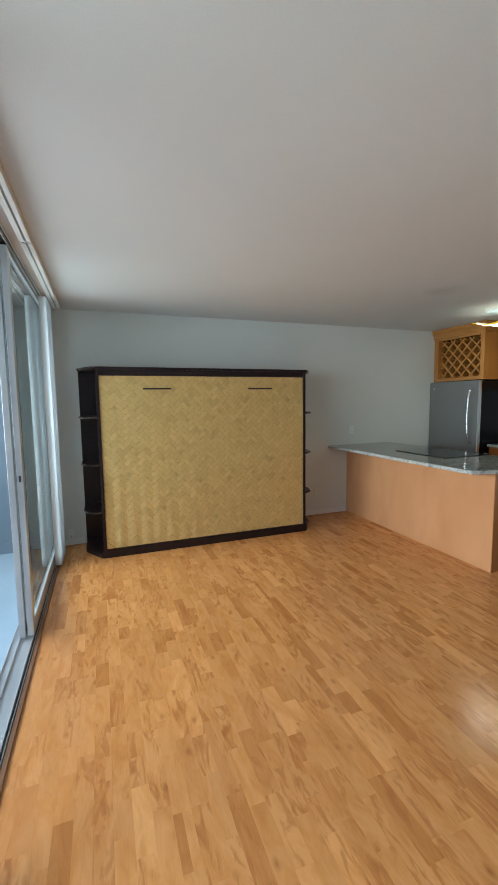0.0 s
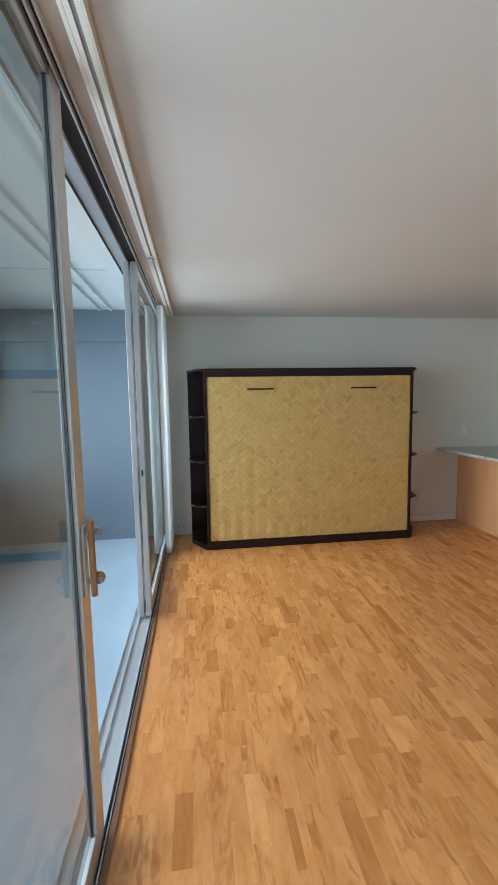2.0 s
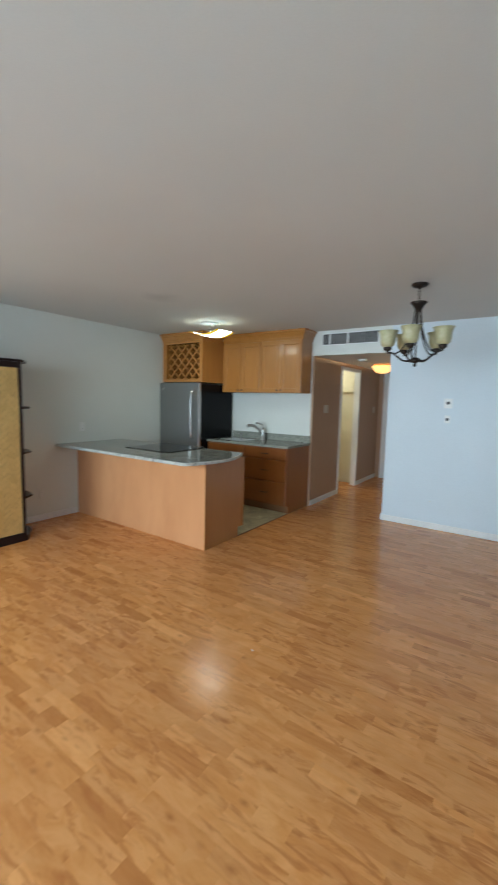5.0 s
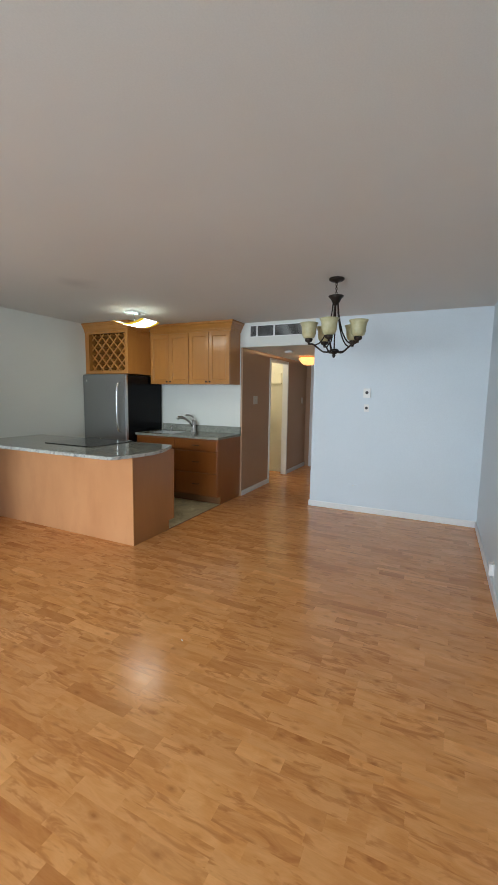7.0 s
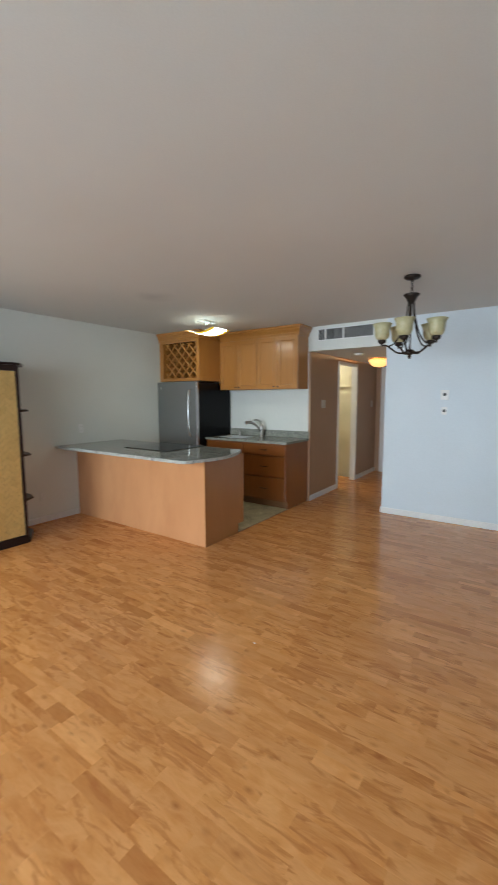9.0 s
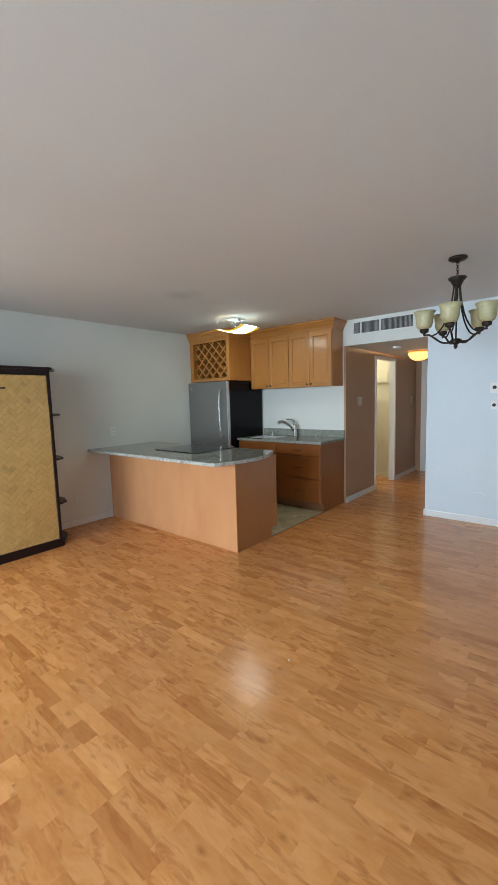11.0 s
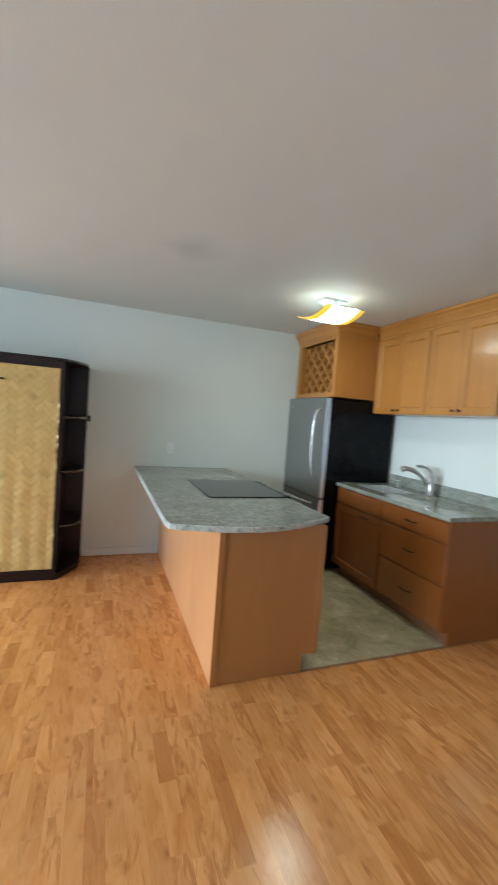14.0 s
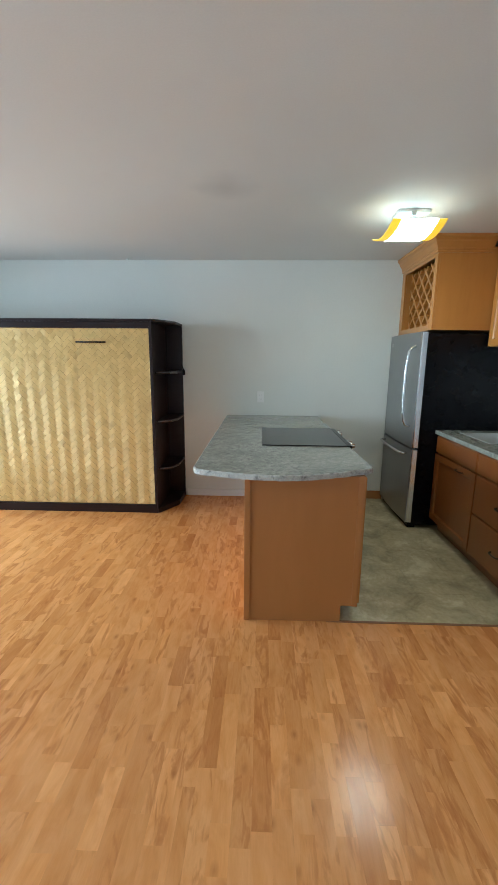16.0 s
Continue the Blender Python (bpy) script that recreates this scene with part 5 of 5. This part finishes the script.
def tile_piece(w, h):
    key = (round(w, 4), round(h, 4))
    if key not in tile_mesh:
        bm = box(bmesh.new(), -w / 2, w / 2, -h / 2, h / 2, -0.006, 0.0)
        me = bpy.data.meshes.new("tile")
        bm.to_mesh(me)
        bm.free()
        me.materials.append(TILE)
        tile_mesh[key] = me
    return tile_mesh[key]


for i in range(7):
    for j in range(8):
        x0, y0 = 3.702 + i * TS, PEY + 0.014 + j * TS
        x1, y1 = min(x0 + TS - 0.0012, XE), min(y0 + TS - 0.0012, YN)
        if x1 - x0 > 0.02 and y1 - y0 > 0.02:
            o = new("tile", tile_piece(x1 - x0, y1 - y0))
            o.parent = kf
            o.location = ((x0 + x1) / 2, (y0 + y1) / 2, 0.0 + 0.0006 * ((i * 7 + j * 3) % 2))
structure("floor_edge", box(bmesh.new(), 3.70, TOE, PEY - 0.002, PEY + 0.0115, -0.02, 0.005, 0.002), MAPLE_DARK, "thin dark strip where laminate meets tile", "floor trim")

floor = structure("floor", slab(-0.36, HALL_E, YS, YN, -0.2, -0.0105), MAPLE_DARK, "glossy honey-coloured three-strip laminate floor", "floor")
closet_floor = structure("closet_floor", slab(DX0 - 0.37, SRE, HALL_N + 0.001, 4.6, -0.1, -0.0105), MAPLE_DARK, "subfloor of the side room", "floor")
SW = 0.068
rng = random.Random(11)
strip_mesh = {}
rest_v, rest_f = [], []


def strip_shape(x0, x1, y0, y1):
    g, c, top = 0.00005, 0.00015, -0.0005
    a = [(x0 + g, y0 + g), (x1 - g, y0 + g), (x1 - g, y1 - g), (x0 + g, y1 - g)]
    b = [(x0 + g + c, y0 + g + c), (x1 - g - c, y0 + g + c), (x1 - g - c, y1 - g - c), (x0 + g + c, y1 - g - c)]
    v = [(x, y, -0.010) for x, y in a] + [(x, y, top - 0.0001) for x, y in a] + [(x, y, top) for x, y in b]
    f = [(i, (i + 1) % 4, 4 + (i + 1) % 4, 4 + i) for i in range(4)]
    f += [(4 + i, 4 + (i + 1) % 4, 8 + (i + 1) % 4, 8 + i) for i in range(4)]
    return v, f + [(8, 9, 10, 11)]


def lay(x0, x1, y0, y1):
    if x0 > 0.25 and x1 < 3.1 and y0 > 0.9 and y1 < 2.75:
        key = (round(x1 - x0, 3), round(y1 - y0, 3))
        if key not in strip_mesh:
            v, f = strip_shape(-key[0] / 2, key[0] / 2, -key[1] / 2, key[1] / 2)
            me = bpy.data.meshes.new("strip")
            me.from_pydata(v, [], f)
            me.materials.append(FLOOR_A)
            strip_mesh[key] = me
        o = new("strip", strip_mesh[key])
        o.parent = floor
        o.location = ((x0 + x1) / 2, (y0 + y1) / 2, 0)
    else:
        v, f = strip_shape(x0, x1, y0, y1)
        n = len(rest_v)
        rest_v.extend(v)
        rest_f.extend(tuple(i + n for i in q) for q in f)


def cover(x, ya, yb):
    y = ya - rng.random() * 0.3
    while y < yb:
        step = rng.choice((0.14, 0.20, 0.26, 0.32, 0.38))
        a, b = max(y, ya), min(y + step, yb)
        if b - a > 0.004:
            if rng.random() < 0.10:
                cut = SW * rng.choice((0.35, 0.5))
                lay(x, x + cut, a, b)
                lay(x + cut, x + SW, a, b)
            else:
                lay(x, x + SW, a, b)
        y += step


x = -0.338
while x < HALL_E - 0.01:
    if x + SW < 3.70:
        cover(x, YS, YN)
    elif x + SW < XE + 0.03:
        cover(x, YS, PEY - 0.003)
    else:
        cover(x, HALL_S, 4.6 if DX0 - 0.3 < x < SRE - 0.07 else HALL_N)
    x += SW
me = bpy.data.meshes.new("strips")
me.from_pydata(rest_v, [], rest_f)
me.materials.append(FLOOR_B)
strips = new("strips", me)
strips.parent = floor
tagged(strips, "honey-coloured laminate strips", kind="stuff")
